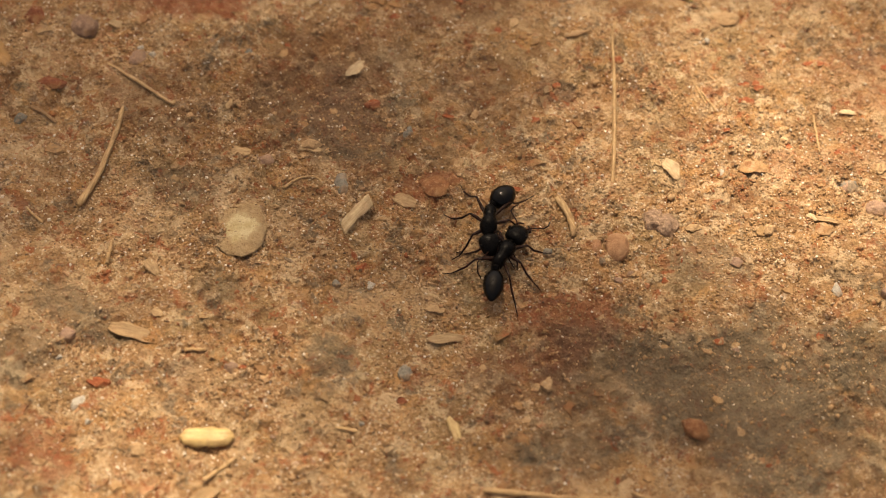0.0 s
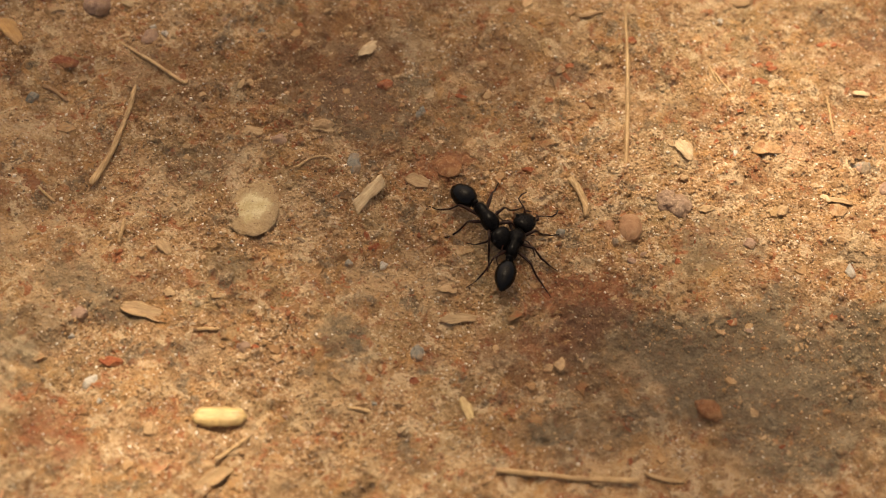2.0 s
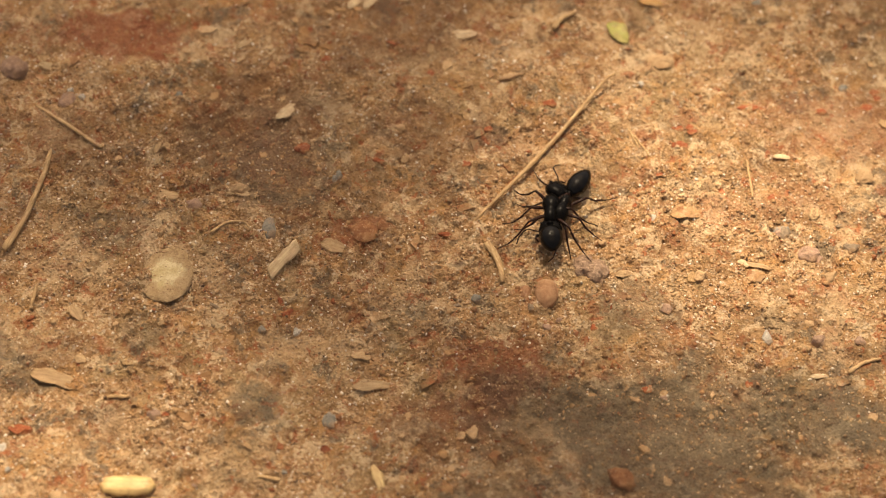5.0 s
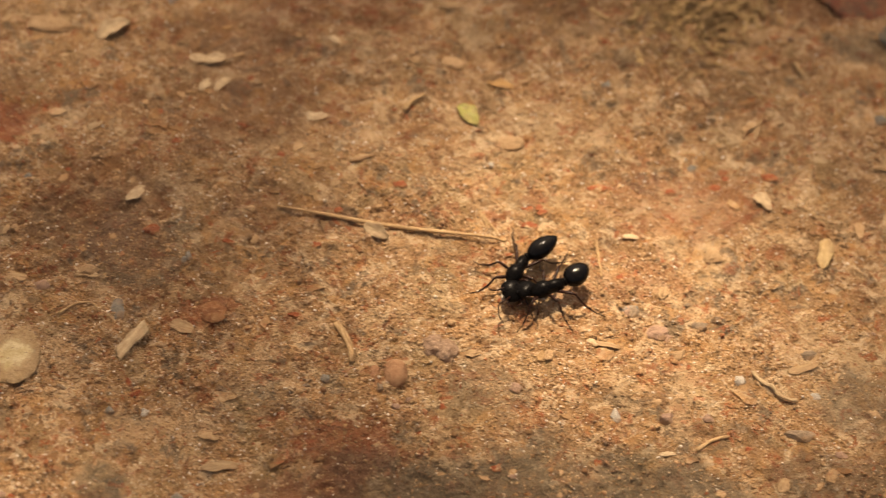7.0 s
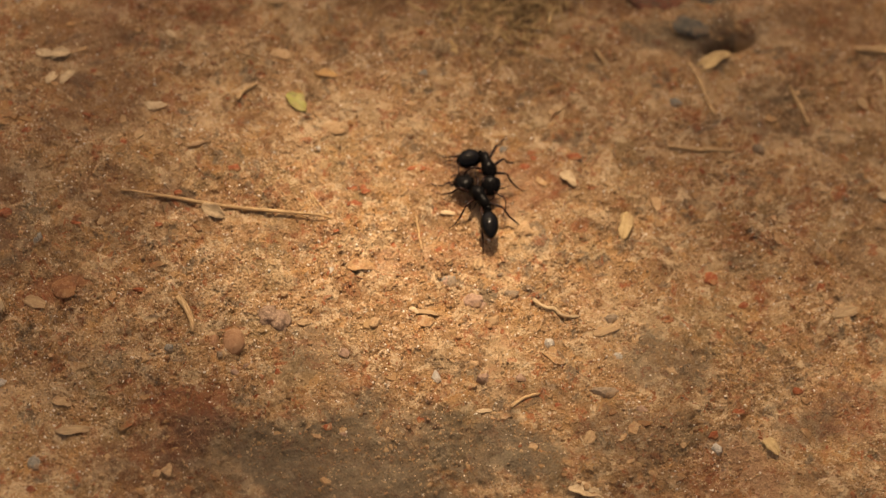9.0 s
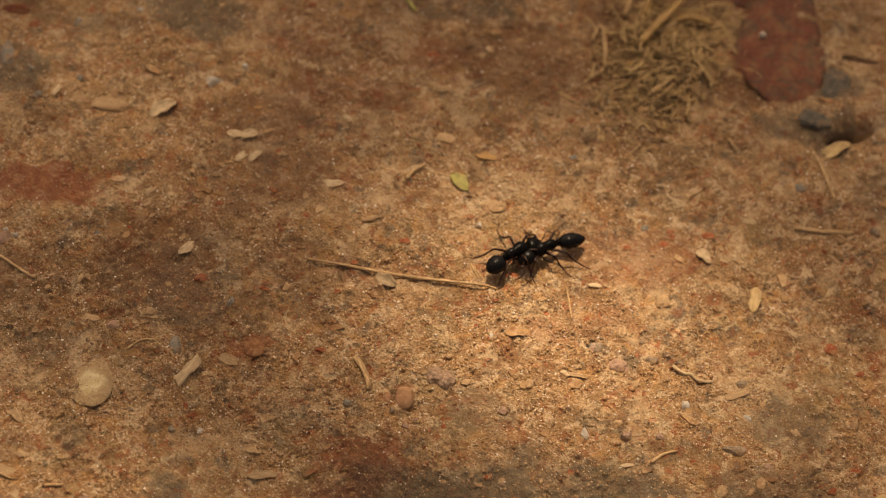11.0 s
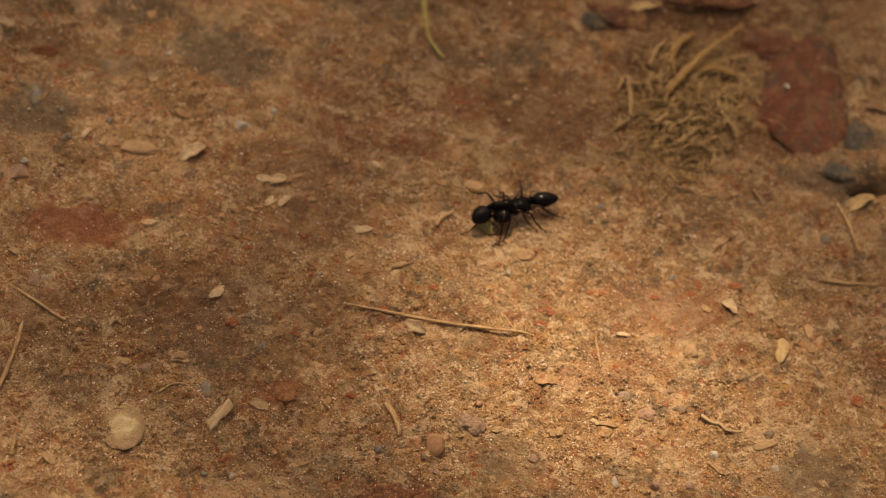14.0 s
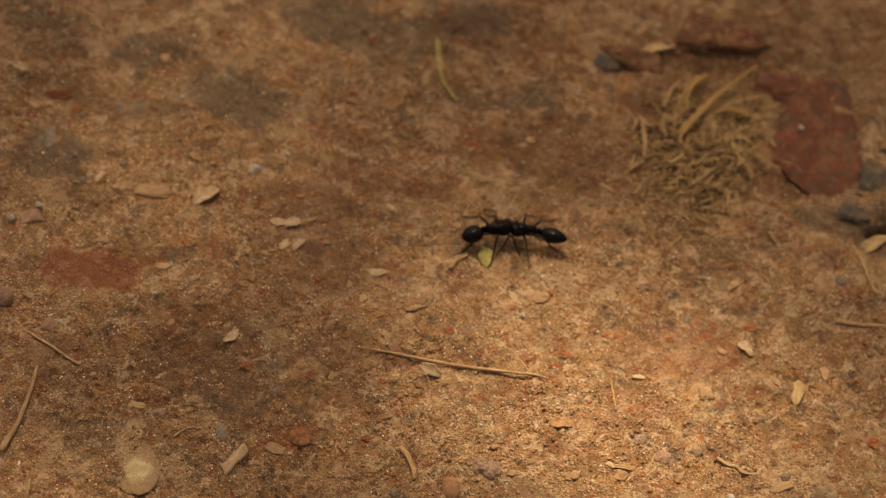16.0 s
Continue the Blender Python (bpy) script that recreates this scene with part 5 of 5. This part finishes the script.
stone("soil_clod", -39.4, 40.0, 2.17, 1.46, 1.6, 0, pink_stone, "rough clod of soil with white mineral bits", "soil clod", rough=0.2)
stone("soil_clod", -42.7, 39.0, 1.35, 1.11, 1.2, 0, tan_stone, "rough clod of soil on bare ground", "soil clod", rough=0.2)
stone("mineral_chip", -42.3, 39.0, 0.61, 0.60, 0.79, 0, white_stone, "white mineral bit on a clod", "mineral chip", rough=0.16, lift=0.5)
stone("mineral_chip", -38.9, 41.6, 0.61, 0.52, 0.72, 0, white_stone, "white mineral bit on a clod", "mineral chip", rough=0.16, lift=0.8)
grass_tangle(53.5, 62.6)

# the lens is set sharp on this pebble
cam.data.dof.focus_object = bpy.data.objects["round_pebble"]


# pebbles and crumbs of the soil's own, one by one
def crumbs():
    kinds = ((tan_stone, "tan crumb of soil on bare ground", "soil_clod", "soil clod"), (pink_stone, "small pinkish brown pebble on soil", "pebble", "pebble"),
             (bright_red, "small orange-red brick crumb on soil", "brick_crumb", "brick crumb"), (grey_stone, "small grey-brown stone on soil", "pebble", "pebble"))
    rng = random.Random(21)
    first = []
    for material, label, name, category in kinds * 3:
        bm = bmesh.new()
        bmesh.ops.create_icosphere(bm, subdivisions=2, radius=1.0)
        off = Vector((len(first) * 3.1, 1.7, 0))
        planes = [(Vector((rng.gauss(0, 1), rng.gauss(0, 1), rng.gauss(0, 0.8))).normalized(), rng.uniform(0.4, 0.75)) for _ in range(10)]
        for v in bm.verts:
            q = v.co * (1 + 0.5 * noise.noise(v.co * 1.4 + off) + 0.3 * noise.noise(v.co * 3.7 + off))
            for way, far in planes:
                q = q - way * max(0.0, q.dot(way) - far)
            v.co = Vector((q.x * 1.45, q.y * 1.05, q.z * 0.42)) * MM
        first.append((finish(bm, name, material, False), label, name, category))
    for k in range(230):
        me, label, name, category = rng.choices(first, (6, 2, 2.4, 0.8) * 3)[0]
        x, y = rng.uniform(-52, 104), rng.uniform(-36, 92)
        s = 0.22 + 0.40 * rng.random() ** 2.5
        ob = new(name, me)
        ob.matrix_basis = pose(x * MM, y * MM, (rest(x, y) + 0.2 * s) * MM, rng.uniform(-20, 20), rng.uniform(-20, 20), rng.uniform(0, 360)) @ Matrix.Diagonal((s, s * rng.uniform(0.7, 1.1), s, 1))
        tagged(ob, label, category, group="crumbs strewn over the soil")


crumbs()


def sand_grains(count, lo, hi, name, label, seed, rag, material, flat=1.0):
    """Loose sand over the visible ground, thinner where the soil is stained."""
    rng = np.random.default_rng(seed)
    gold = (1 + 5**0.5) / 2
    ico = np.array([(-1, gold, 0), (1, gold, 0), (-1, -gold, 0), (1, -gold, 0), (0, -1, gold), (0, 1, gold), (0, -1, -gold), (0, 1, -gold), (gold, 0, -1), (gold, 0, 1), (-gold, 0, -1), (-gold, 0, 1)]) / 1.9
    tri = np.array([(0, 11, 5), (0, 5, 1), (0, 1, 7), (0, 7, 10), (0, 10, 11), (1, 5, 9), (5, 11, 4), (11, 10, 2), (10, 7, 6), (7, 1, 8), (3, 9, 4), (3, 4, 2), (3, 2, 6), (3, 6, 8), (3, 8, 9), (4, 9, 5), (2, 4, 11), (6, 2, 10), (8, 6, 7), (9, 8, 1)])
    if hi < 0.2:  # the finest grains are eight-sided
        ico = np.array([(1, 0, 0), (-1, 0, 0), (0, 1, 0), (0, -1, 0), (0, 0, 1), (0, 0, -1)]) * 1.1
        tri = np.array([(0, 2, 4), (2, 1, 4), (1, 3, 4), (3, 0, 4), (2, 0, 5), (1, 2, 5), (3, 1, 5), (0, 3, 5)])
    x, y = rng.uniform(-58, 112, count), rng.uniform(-42, 102, count)
    cover = fractal(x / 9, y / 9, 91, 3)
    stained = PAINT[np.clip(np.searchsorted(GY[:, 0], y), 0, len(GY) - 1), np.clip(np.searchsorted(GX[0], x), 0, GX.shape[1] - 1), :3].max(-1)
    keep = rng.random(count) < np.clip(4.0 * (cover - 0.32), 0.3 if hi < 0.2 else 0.06, 1) * (1 - 0.72 * stained)
    x, y = x[keep], y[keep]
    n = len(x)
    r = lo + (hi - lo) * rng.random(n) ** 2.4
    shape = ico[None] * (1 + rag * rng.uniform(-1, 1, (n, len(ico), 1))) * r[:, None, None] * np.stack([rng.uniform(0.8, 1.4, n), rng.uniform(0.7, 1.1, n), flat * rng.uniform(0.4, 0.75, n)], -1)[:, None]
    a = rng.uniform(0, 6.28, n)[:, None]
    px, py = shape[..., 0] * np.cos(a) - shape[..., 1] * np.sin(a), shape[..., 0] * np.sin(a) + shape[..., 1] * np.cos(a)
    z = ground_height(x, y) + (0.12 if hi < 0.2 else -0.05) * r
    verts = np.stack([px + x[:, None], py + y[:, None], shape[..., 2] + z[:, None]], -1).reshape(-1, 3) * MM
    faces = (tri[None] + len(ico) * np.arange(n)[:, None, None]).reshape(-1, 3)
    me = bpy.data.meshes.new(name)
    me.vertices.add(len(verts))
    me.vertices.foreach_set("co", verts.ravel())
    me.loops.add(faces.size)
    me.loops.foreach_set("vertex_index", faces.ravel())
    me.polygons.add(len(faces))
    me.polygons.foreach_set("loop_start", np.arange(0, faces.size, 3))
    me.update(calc_edges=True)
    me.materials.append(material)
    return tagged(new(name, me), label, "sand", kind="stuff")


sand_grains(250000, 0.085, 0.195, "sand_grains", "loose tan and brown sand grains on soil", 4, 0.35, grains_mat)
sand_grains(34000, 0.13, 0.34, "soil_crumbs", "loose brown crumbs of soil and grit", 8, 0.6, crumb_mat)


def crust_flakes(count):
    """Thin angular plates of broken soil crust, lying at slight tilts."""
    rng = np.random.default_rng(12)
    x, y = rng.uniform(-56, 108, count), rng.uniform(-40, 98, count)
    keep = rng.random(count) < np.clip(3.4 * (fractal(x / 10, y / 10, 95, 3) - 0.32), 0.05, 1)
    x, y = x[keep], y[keep]
    n, k = len(x), 8
    r = 0.18 + 0.75 * rng.random(n) ** 4
    a = 2 * np.pi * (np.arange(k)[None] + rng.uniform(-0.35, 0.35, (n, k))) / k
    rim = r[:, None] * rng.uniform(0.4, 1.2, (n, k))
    long, turn = rng.uniform(1.0, 1.8, n)[:, None], rng.uniform(0, 6.28, n)[:, None]
    px, py = rim * np.cos(a) * long, rim * np.sin(a)
    px, py = px * np.cos(turn) - py * np.sin(turn), px * np.sin(turn) + py * np.cos(turn)
    thick = (0.05 + 0.10 * r)[:, None]
    lean = rng.normal(0, 0.10, (2, n, 1))
    z = (ground_height(x, y) + 0.05)[:, None] + lean[0] * px + lean[1] * py
    top = np.stack([x[:, None] + 0.86 * px, y[:, None] + 0.86 * py, z + thick * rng.uniform(0.6, 1.1, (n, k))], -1)
    low = np.stack([x[:, None] + px, y[:, None] + py, z - thick], -1)
    mid = np.stack([x[:, None], y[:, None], z.mean(1, keepdims=True) + thick * rng.uniform(0.7, 1.3, (n, 1))], -1)
    verts = np.concatenate([top, low, mid], 1).reshape(-1, 3) * MM
    tri = [(i, (i + 1) % k, 2 * k) for i in range(k)] + [(i, i + k, (i + 1) % k) for i in range(k)] + [((i + 1) % k, i + k, (i + 1) % k + k) for i in range(k)]
    faces = (np.array(tri)[None] + (2 * k + 1) * np.arange(n)[:, None, None]).reshape(-1, 3)
    me = bpy.data.meshes.new("crust_flakes")
    me.from_pydata(verts.tolist(), [], faces.tolist())
    me.materials.append(crumb_mat)
    return tagged(new("crust_flakes", me), "pale flakes of broken soil crust lying loose", "soil crust", kind="stuff")


crust_flakes(2600)


# ---- the straw and the leaf that get dragged ----
def dragged_straw():
    bm = bmesh.new()
    pts, radii = [], []
    for k in range(27):
        u = k / 26
        hook = max(0, u - 0.93) * 16
        pts.append((-12.8 + 25.6 * u, -0.45 * math.sin(3.1 * u) - 0.35 * hook * hook - 0.15, 0.35 + 0.1 * math.sin(9 * u)))
        radii.append((0.13 + 0.04 * min(1, 3 * u) + 0.09 * math.sin(math.pi * min(1, u * 1.15))) * (1.0 + 0.08 * math.sin(37 * u)))
    tube(bm, pts, radii, 9)
    return tagged(new("long_straw", finish(bm, "long_straw", dry_stem)), "long thin pale golden straw lying on the soil", "straw")


def dragged_leaf():
    ob = flake("green_leaf", 25.2, 37.4, 3.6, 1.9, -50, leaf_green, "small yellow-green leaf scrap on the soil", "leaf", curl=0.35, thick=0.25)
    return ob


straw, leaf, root = dragged_straw(), dragged_leaf(), bpy.data.objects["root_fragment"]
husk = bpy.data.objects["oval_husk"]


# ---- ants ----
LEGS = (  # name, hip x, hip side, foot direction in degrees, reach
    ("foreleg", 1.0, 0.34, 42, 4.5), ("middle_leg", 0.2, 0.36, 96, 4.9), ("hind_leg", -0.7, 0.34, 140, 6.2))


def leg_mesh(reach, high):
    """A leg along +x from its hip at the origin: coxa, femur up to the knee, tibia down, tarsus on the soil."""
    bm = bmesh.new()
    knee, heel = (0.36 * reach, 0, 0.55), (0.72 * reach, 0.1, -high + 0.35)
    pts = [(0, 0, 0), (0.05 * reach, 0, 0.02), (0.2 * reach, 0, 0.34), knee, (0.40 * reach, 0, 0.45), (0.56 * reach, 0.05, -0.45 * high), heel, (0.8 * reach, 0.1, -high + 0.12), (reach, 0.0, -high + 0.06)]
    tube(bm, pts, [0.2, 0.16, 0.2, 0.14, 0.105, 0.125, 0.10, 0.065, 0.045], 8)
    return finish(bm, "leg", chitin_leg)


def build_ant(label, high, gape, tail, girth, sharp):
    """An ant on an empty at its foot; x points ahead. Returns the ant and its moving parts."""
    ant = tagged(new("ant"), label, "ant")
    bm = bmesh.new()
    lathe(bm, [(x, 1.06 * w, 1.14 * h, z) for x, w, h, z in ((-1.95, 0.24, 0.28, -0.18), (-1.88, 0.44, 0.52, -0.14), (-1.6, 0.60, 0.72, -0.04), (-1.15, 0.66, 0.80, 0.03), (-0.7, 0.65, 0.78, 0.06), (-0.4, 0.64, 0.73, 0.05), (-0.15, 0.72, 0.78, 0.08), (0.25, 0.86, 0.86, 0.12), (0.7, 0.92, 0.86, 0.10), (1.1, 0.86, 0.76, 0.03), (1.5, 0.64, 0.56, -0.06), (1.78, 0.36, 0.36, -0.1), (1.95, 0.24, 0.26, -0.12))])
    part("mesosoma", bm, chitin_dull, ant, "dull black thorax", pose(0, 0, high * MM))
    bm = bmesh.new()
    lathe(bm, egg(-0.42, -tail, girth, 0.9 * girth, 0.0, 0.44, 28, 4, sharp), 24)
    gaster = part("gaster", bm, chitin, ant, "glossy black abdomen", pose(-1.8 * MM, 0, (high - 0.1) * MM))
    bm = bmesh.new()
    lathe(bm, [(0.1, 0.2, 0.2, -0.05), (-0.1, 0.28, 0.3, 0.0), (-0.28, 0.48, 0.72, 0.16), (-0.45, 0.44, 0.6, 0.12), (-0.6, 0.36, 0.36, -0.02), (-0.8, 0.4, 0.4, 0.0)], 14)
    part("petiole", bm, chitin_dull, gaster)
    bm = bmesh.new()
    lathe(bm, [(-0.05, 0.16, 0.18, -0.05), (0.02, 0.62, 0.44, 0), (0.16, 0.98, 0.64, 0.02), (0.45, 1.16, 0.76, 0.03), (0.9, 1.20, 0.80, 0.02), (1.4, 1.14, 0.74, -0.02), (1.85, 0.98, 0.60, -0.08), (2.15, 0.78, 0.42, -0.13), (2.32, 0.5, 0.24, -0.16), (2.38, 0.2, 0.1, -0.16)], 24)
    head = part("head", bm, chitin_dull, ant, "broad black head", pose(1.8 * MM, 0, high * MM))
    for side in (1, -1):
        bm = bmesh.new()
        tube(bm, [(2.0, 0.45 * side, -0.2), (2.4, (0.5 + gape) * side, -0.25), (2.75, (0.36 + gape) * side, -0.28), (2.95, (0.02 + 0.5 * gape) * side, -0.3)], [0.2, 0.18, 0.13, 0.05], 8)
        part("mandible", bm, chitin_leg, head, "dark brown jaw")
        bm = bmesh.new()
        tube(bm, [(1.85, 0.4 * side, 0.25), (2.3, 0.9 * side, 0.5), (2.7, 1.75 * side, 0.75), (3.0, 2.05 * side, 0.55), (3.9, 2.2 * side, 0.2), (4.6, 2.0 * side, 0.0)], [0.085, 0.08, 0.07, 0.075, 0.085, 0.065], 7)
        part("antenna", bm, chitin_leg, head, "thin elbowed feeler")
        bm = bmesh.new()
        bmesh.ops.create_uvsphere(bm, u_segments=12, v_segments=8, radius=0.2 * MM)
        part("eye", bm, chitin, head, "", pose(1.15 * MM, 1.02 * side * MM, 0.38 * MM))
    legs = []
    for name, x, off, aim, reach in LEGS:
        me = leg_mesh(reach, high - 0.25)
        for side in (1, -1):
            leg = new(name, me)
            leg.parent = ant
            leg.matrix_basis = pose(x * MM, off * side * MM, (high - 0.25) * MM, 0, 0, aim * side)
            legs.append((leg, x, off * side, high - 0.25, aim * side))
    return ant, gaster, head, legs


ant_a = build_ant("glossy black ant with open jaws, bitten at its waist", 1.75, 0.35, 4.4, 1.16, 0.6)
ant_b = build_ant("black ant biting the waist of another ant", 2.15, 0.1, 3.6, 1.3, 0.52)

# seconds, then for each ant: plan x, y, heading, abdomen turn, abdomen lift, head turn
ANTS = [
    (0.00, 6.50, -1.28, 64, 23, 0, -3, 4.69, 2.49, -92, -39, 0, 22),
    (0.50, 6.02, -2.25, 69, 6, 0, -22, 4.65, 1.52, -96, -47, 0, 26),
    (1.00, 6.55, -1.98, 67, -10, 0, -38, 5.52, 2.25, -113, -38, 0, 45),
    (1.50, 6.32, -2.03, 71, -9, 0, -18, 3.70, 1.68, -91, -36, 12, 32),
    (2.00, 6.37, -2.43, 77, 3, 0, -16, 3.18, 0.22, -53, 15, 0, 1),
    (2.50, 5.40, -3.57, 80, 2, 0, -6, 1.85, -0.98, -53, 4, 12, 5),
    (2.60, 5.38, -3.54, 78, 3, 0, -3, 1.74, -0.85, -52, 2, 5, 3),
    (2.80, -3.84, 9.78, 48, 12, 4, -60, -3.49, 12.32, -104, 5, 17, -3),
    (3.00, -0.47, 12.27, 32, 58, 22, -47, 1.71, 14.95, -119, -2, 0, -2),
    (3.30, 8.25, 5.87, 67, 32, 21, -2, 6.73, 9.22, -72, -3, 14, 0),
    (3.37, 10.69, 6.92, 111, 4, 24, 4, 9.03, 9.93, -47, -5, 17, -14),
    (3.43, 13.13, 7.97, 156, -24, 26, 10, 11.33, 10.64, -23, -7, 20, -28),
    (3.50, 15.57, 9.02, 200, -52, 28, 15, 13.64, 11.35, 1, -10, 22, -43),
    (3.65, 13.75, 9.34, 206, -39, 18, 4, 13.39, 12.92, -61, -55, 11, -3),
    (3.80, 11.92, 9.66, 212, -27, 8, -8, 13.14, 14.49, -123, -100, 0, 36),
    (3.90, 10.58, 4.24, 185, -1, 15, -30, 12.20, 8.31, -101, -38, 0, -4),
    (4.00, 9.24, -1.18, 158, 24, 22, -53, 11.25, 2.12, -79, 24, 0, -43),
    (4.07, 10.22, 1.42, 188, 9, 15, -42, 11.03, 3.78, -34, 20, 0, -49),
    (4.13, 11.20, 4.02, 217, -6, 7, -31, 10.80, 5.44, 11, 17, 0, -54),
    (4.20, 12.18, 6.63, 246, -21, 0, -21, 10.57, 7.10, 55, 14, 0, -60),
    (5.25, 22.18, 12.14, 252, -7, 0, -11, 23.29, 11.80, 94, 8, 3, -19),
    (6.30, 32.18, 17.66, 257, 7, 0, -2, 36.02, 16.51, 132, 2, 7, 22),
    (6.40, 31.33, 17.54, 259, 1, 0, -4, 35.48, 16.04, 131, -35, 3, 24),
    (6.50, 30.49, 17.42, 261, -6, 0, -7, 34.93, 15.57, 130, -72, 0, 27),
    (6.75, 30.85, 16.20, 252, -17, 11, 18, 34.72, 14.11, 167, -28, 6, -17),
    (7.00, 31.21, 14.98, 244, -28, 22, 42, 34.51, 12.65, 204, 16, 13, -60),
    (7.25, 40.47, 12.60, 264, -5, 11, 33, 43.81, 10.49, 171, 4, 9, -28),
    (7.50, 49.72, 10.23, 285, 19, 0, 24, 53.12, 8.33, 138, -8, 5, 5),
    (7.75, 48.56, 9.87, 327, 6, 0, 1, 50.95, 11.52, 182, -54, 3, 18),
    (8.00, 47.40, 10.20, 380, -17, 0, -32, 48.79, 14.71, 226, -100, 0, 32),
    (8.50, 50.00, 12.00, 417, 21, 0, 21, 49.75, 16.23, 261, -45, 10, 5),
    (8.67, 49.19, 15.74, 439, 6, 0, 24, 49.34, 20.07, 269, 3, 7, -5),
    (8.83, 48.38, 19.49, 460, -10, 0, 28, 48.92, 23.92, 278, 52, 3, -15),
    (9.00, 47.57, 23.24, 481, -26, 0, 32, 48.51, 27.76, 287, 100, 0, -24),
    (9.25, 46.08, 23.27, 497, -30, 0, 19, 46.36, 27.41, 300, 48, 0, -27),
    (9.50, 44.59, 23.31, 513, -35, 0, 6, 44.21, 27.06, 314, -4, 0, -31),
    (9.75, 41.35, 22.69, 546, -21, 0, -0, 39.62, 24.79, 355, 0, 0, -32),
    (10.00, 38.10, 22.07, 578, -7, 0, -7, 35.03, 22.52, 396, 5, 0, -34),
    (12.50, 36.20, 33.59, 564, -36, 0, 27, 32.32, 31.61, 399, 10, 0, -17),
    (13.00, 36.27, 33.20, 550, -28, 0, -14, 32.35, 34.53, 359, 25, 0, -20),
    (13.05, 36.99, 34.88, 507, -17, 0, 1, 35.88, 37.95, 308, 12, 0, -10),
    (13.10, 37.72, 37.04, 463, -7, 0, 15, 39.40, 41.37, 258, -1, 0, -1),
    (13.20, 37.47, 37.20, 465, -8, 0, 11, 39.95, 41.13, 243, -3, 0, 6),
    (13.25, 35.72, 37.18, 478, -4, 2, -5, 35.58, 40.20, 277, 2, 0, 12),
    (13.30, 33.96, 37.15, 492, -0, 3, -21, 31.20, 39.26, 312, 7, 0, 18),
    (13.50, 33.08, 37.62, 527, -21, 0, 30, 29.54, 39.50, 346, -6, 0, -9),
    (13.80, 29.71, 42.17, 576, -19, 0, -15, 28.29, 46.60, 341, 55, 0, -56),
    (14.00, 29.13, 40.50, 581, -28, 0, -8, 26.96, 39.97, 371, 38, 0, 9),
    (14.50, 28.29, 42.85, 562, -29, 0, -26, 24.44, 44.10, 352, 3, 0, -12),
    (14.75, 28.45, 43.89, 527, 8, 3, 10, 24.25, 44.04, 357, 15, 0, -1),
    (15.00, 28.70, 45.05, 506, 32, 7, 38, 24.06, 43.98, 362, 27, 0, 10),
    (15.50, 28.44, 44.05, 523, -3, 6, 23, 24.41, 43.27, 366, 20, 0, 5),
    (16.00, 27.87, 43.60, 542, -19, 7, -17, 24.13, 43.03, 366, 25, 0, 13),
]


def motions():
    for n, (ant, gaster, head, legs) in enumerate((ant_a, ant_b)):
        high = (1.75, 2.15)[n]
        rows = [(r[0], *r[1 + 6 * n : 7 + 6 * n]) for r in ANTS]
        walk(ant, [(t, pose(x * MM, y * MM, 0.25 * MM, 0, 0, yaw)) for t, x, y, yaw, *_ in rows])
        walk(gaster, [(t, pose(-1.8 * MM, 0, (high - 0.1) * MM, 0, 0.75 * up, turn)) for t, _, _, _, turn, up, _ in rows])
        walk(head, [(t, pose(1.8 * MM, 0, high * MM, 0, (4, 14)[n], turn)) for t, *_, turn in rows])
        for k, (leg, x, y, z, aim) in enumerate(legs):
            rng = random.Random(40 * n + k)
            steps = [(0.25 * i, pose(x * MM, y * MM, z * MM, 0, 0, aim + rng.uniform(-16, 16))) for i in range(65)]
            walk(leg, steps)
    z = rest(17, 21) + 0.3
    lying = pose(17.3 * MM, 17.8 * MM, (z + 0.0) * MM, 0, -7.5, 92.0)
    moved = pose(17.2 * MM, 21.4 * MM, (z + 0.1) * MM, 0, 0, -4.8)
    later = pose(18.8 * MM, 21.7 * MM, (z + 0.1) * MM, 0, 0, -4.8)
    walk(straw, [(0, lying), (4.2, lying), (5.2, pose(17.2 * MM, 21.0 * MM, (z + 0.3) * MM, 0, -2, 42)), (6.3, moved), (10.2, moved), (12.3, later), (16, later)])
    zl = (rest(25.2, 37.4) + 0.35) * MM
    leaf_rows = [(0, 25.2, 37.4, -51), (13.0, 25.2, 37.4, -51), (13.8, 25.0, 37.8, -54), (14.2, 24.0, 38.7, -58), (14.5, 23.8, 38.9, -66), (15.0, 22.8, 39.6, -84), (16.0, 22.8, 39.8, -86)]
    walk(leaf, [(t, pose(x * MM, y * MM, zl, 0, 0, a)) for t, x, y, a in leaf_rows])
    husk_rows = [(0, 24.3, 12.7, -53, 0), (4.4, 24.3, 12.7, -53, 0), (5.2, 20.5, 16.0, -55, 20), (6.1, 15.6, 20.0, -24, 38), (16.0, 15.6, 20.0, -24, 38)]
    walk(husk, [(t, pose(x * MM, y * MM, (rest(x, y) + 0.22 + 0.004 * roll) * MM, roll, 0, a)) for t, x, y, a, roll in husk_rows])
    root_rows = [(0, 59.6, 3.5, -37), (7.5, 59.5, 3.5, -36), (7.8, 54.0, 9.7, -51), (8.0, 54.6, 10.2, -49), (8.2, 54.3, 9.9, -46), (8.4, 55.5, 9.9, -36), (8.7, 55.0, 9.3, -33), (9.0, 56.7, 8.9, -22), (16.0, 56.9, 9.1, -22)]
    walk(root, [(t, pose(x * MM, y * MM, (rest(x, y) + 0.1) * MM, 0, 0, a)) for t, x, y, a in root_rows])


motions()
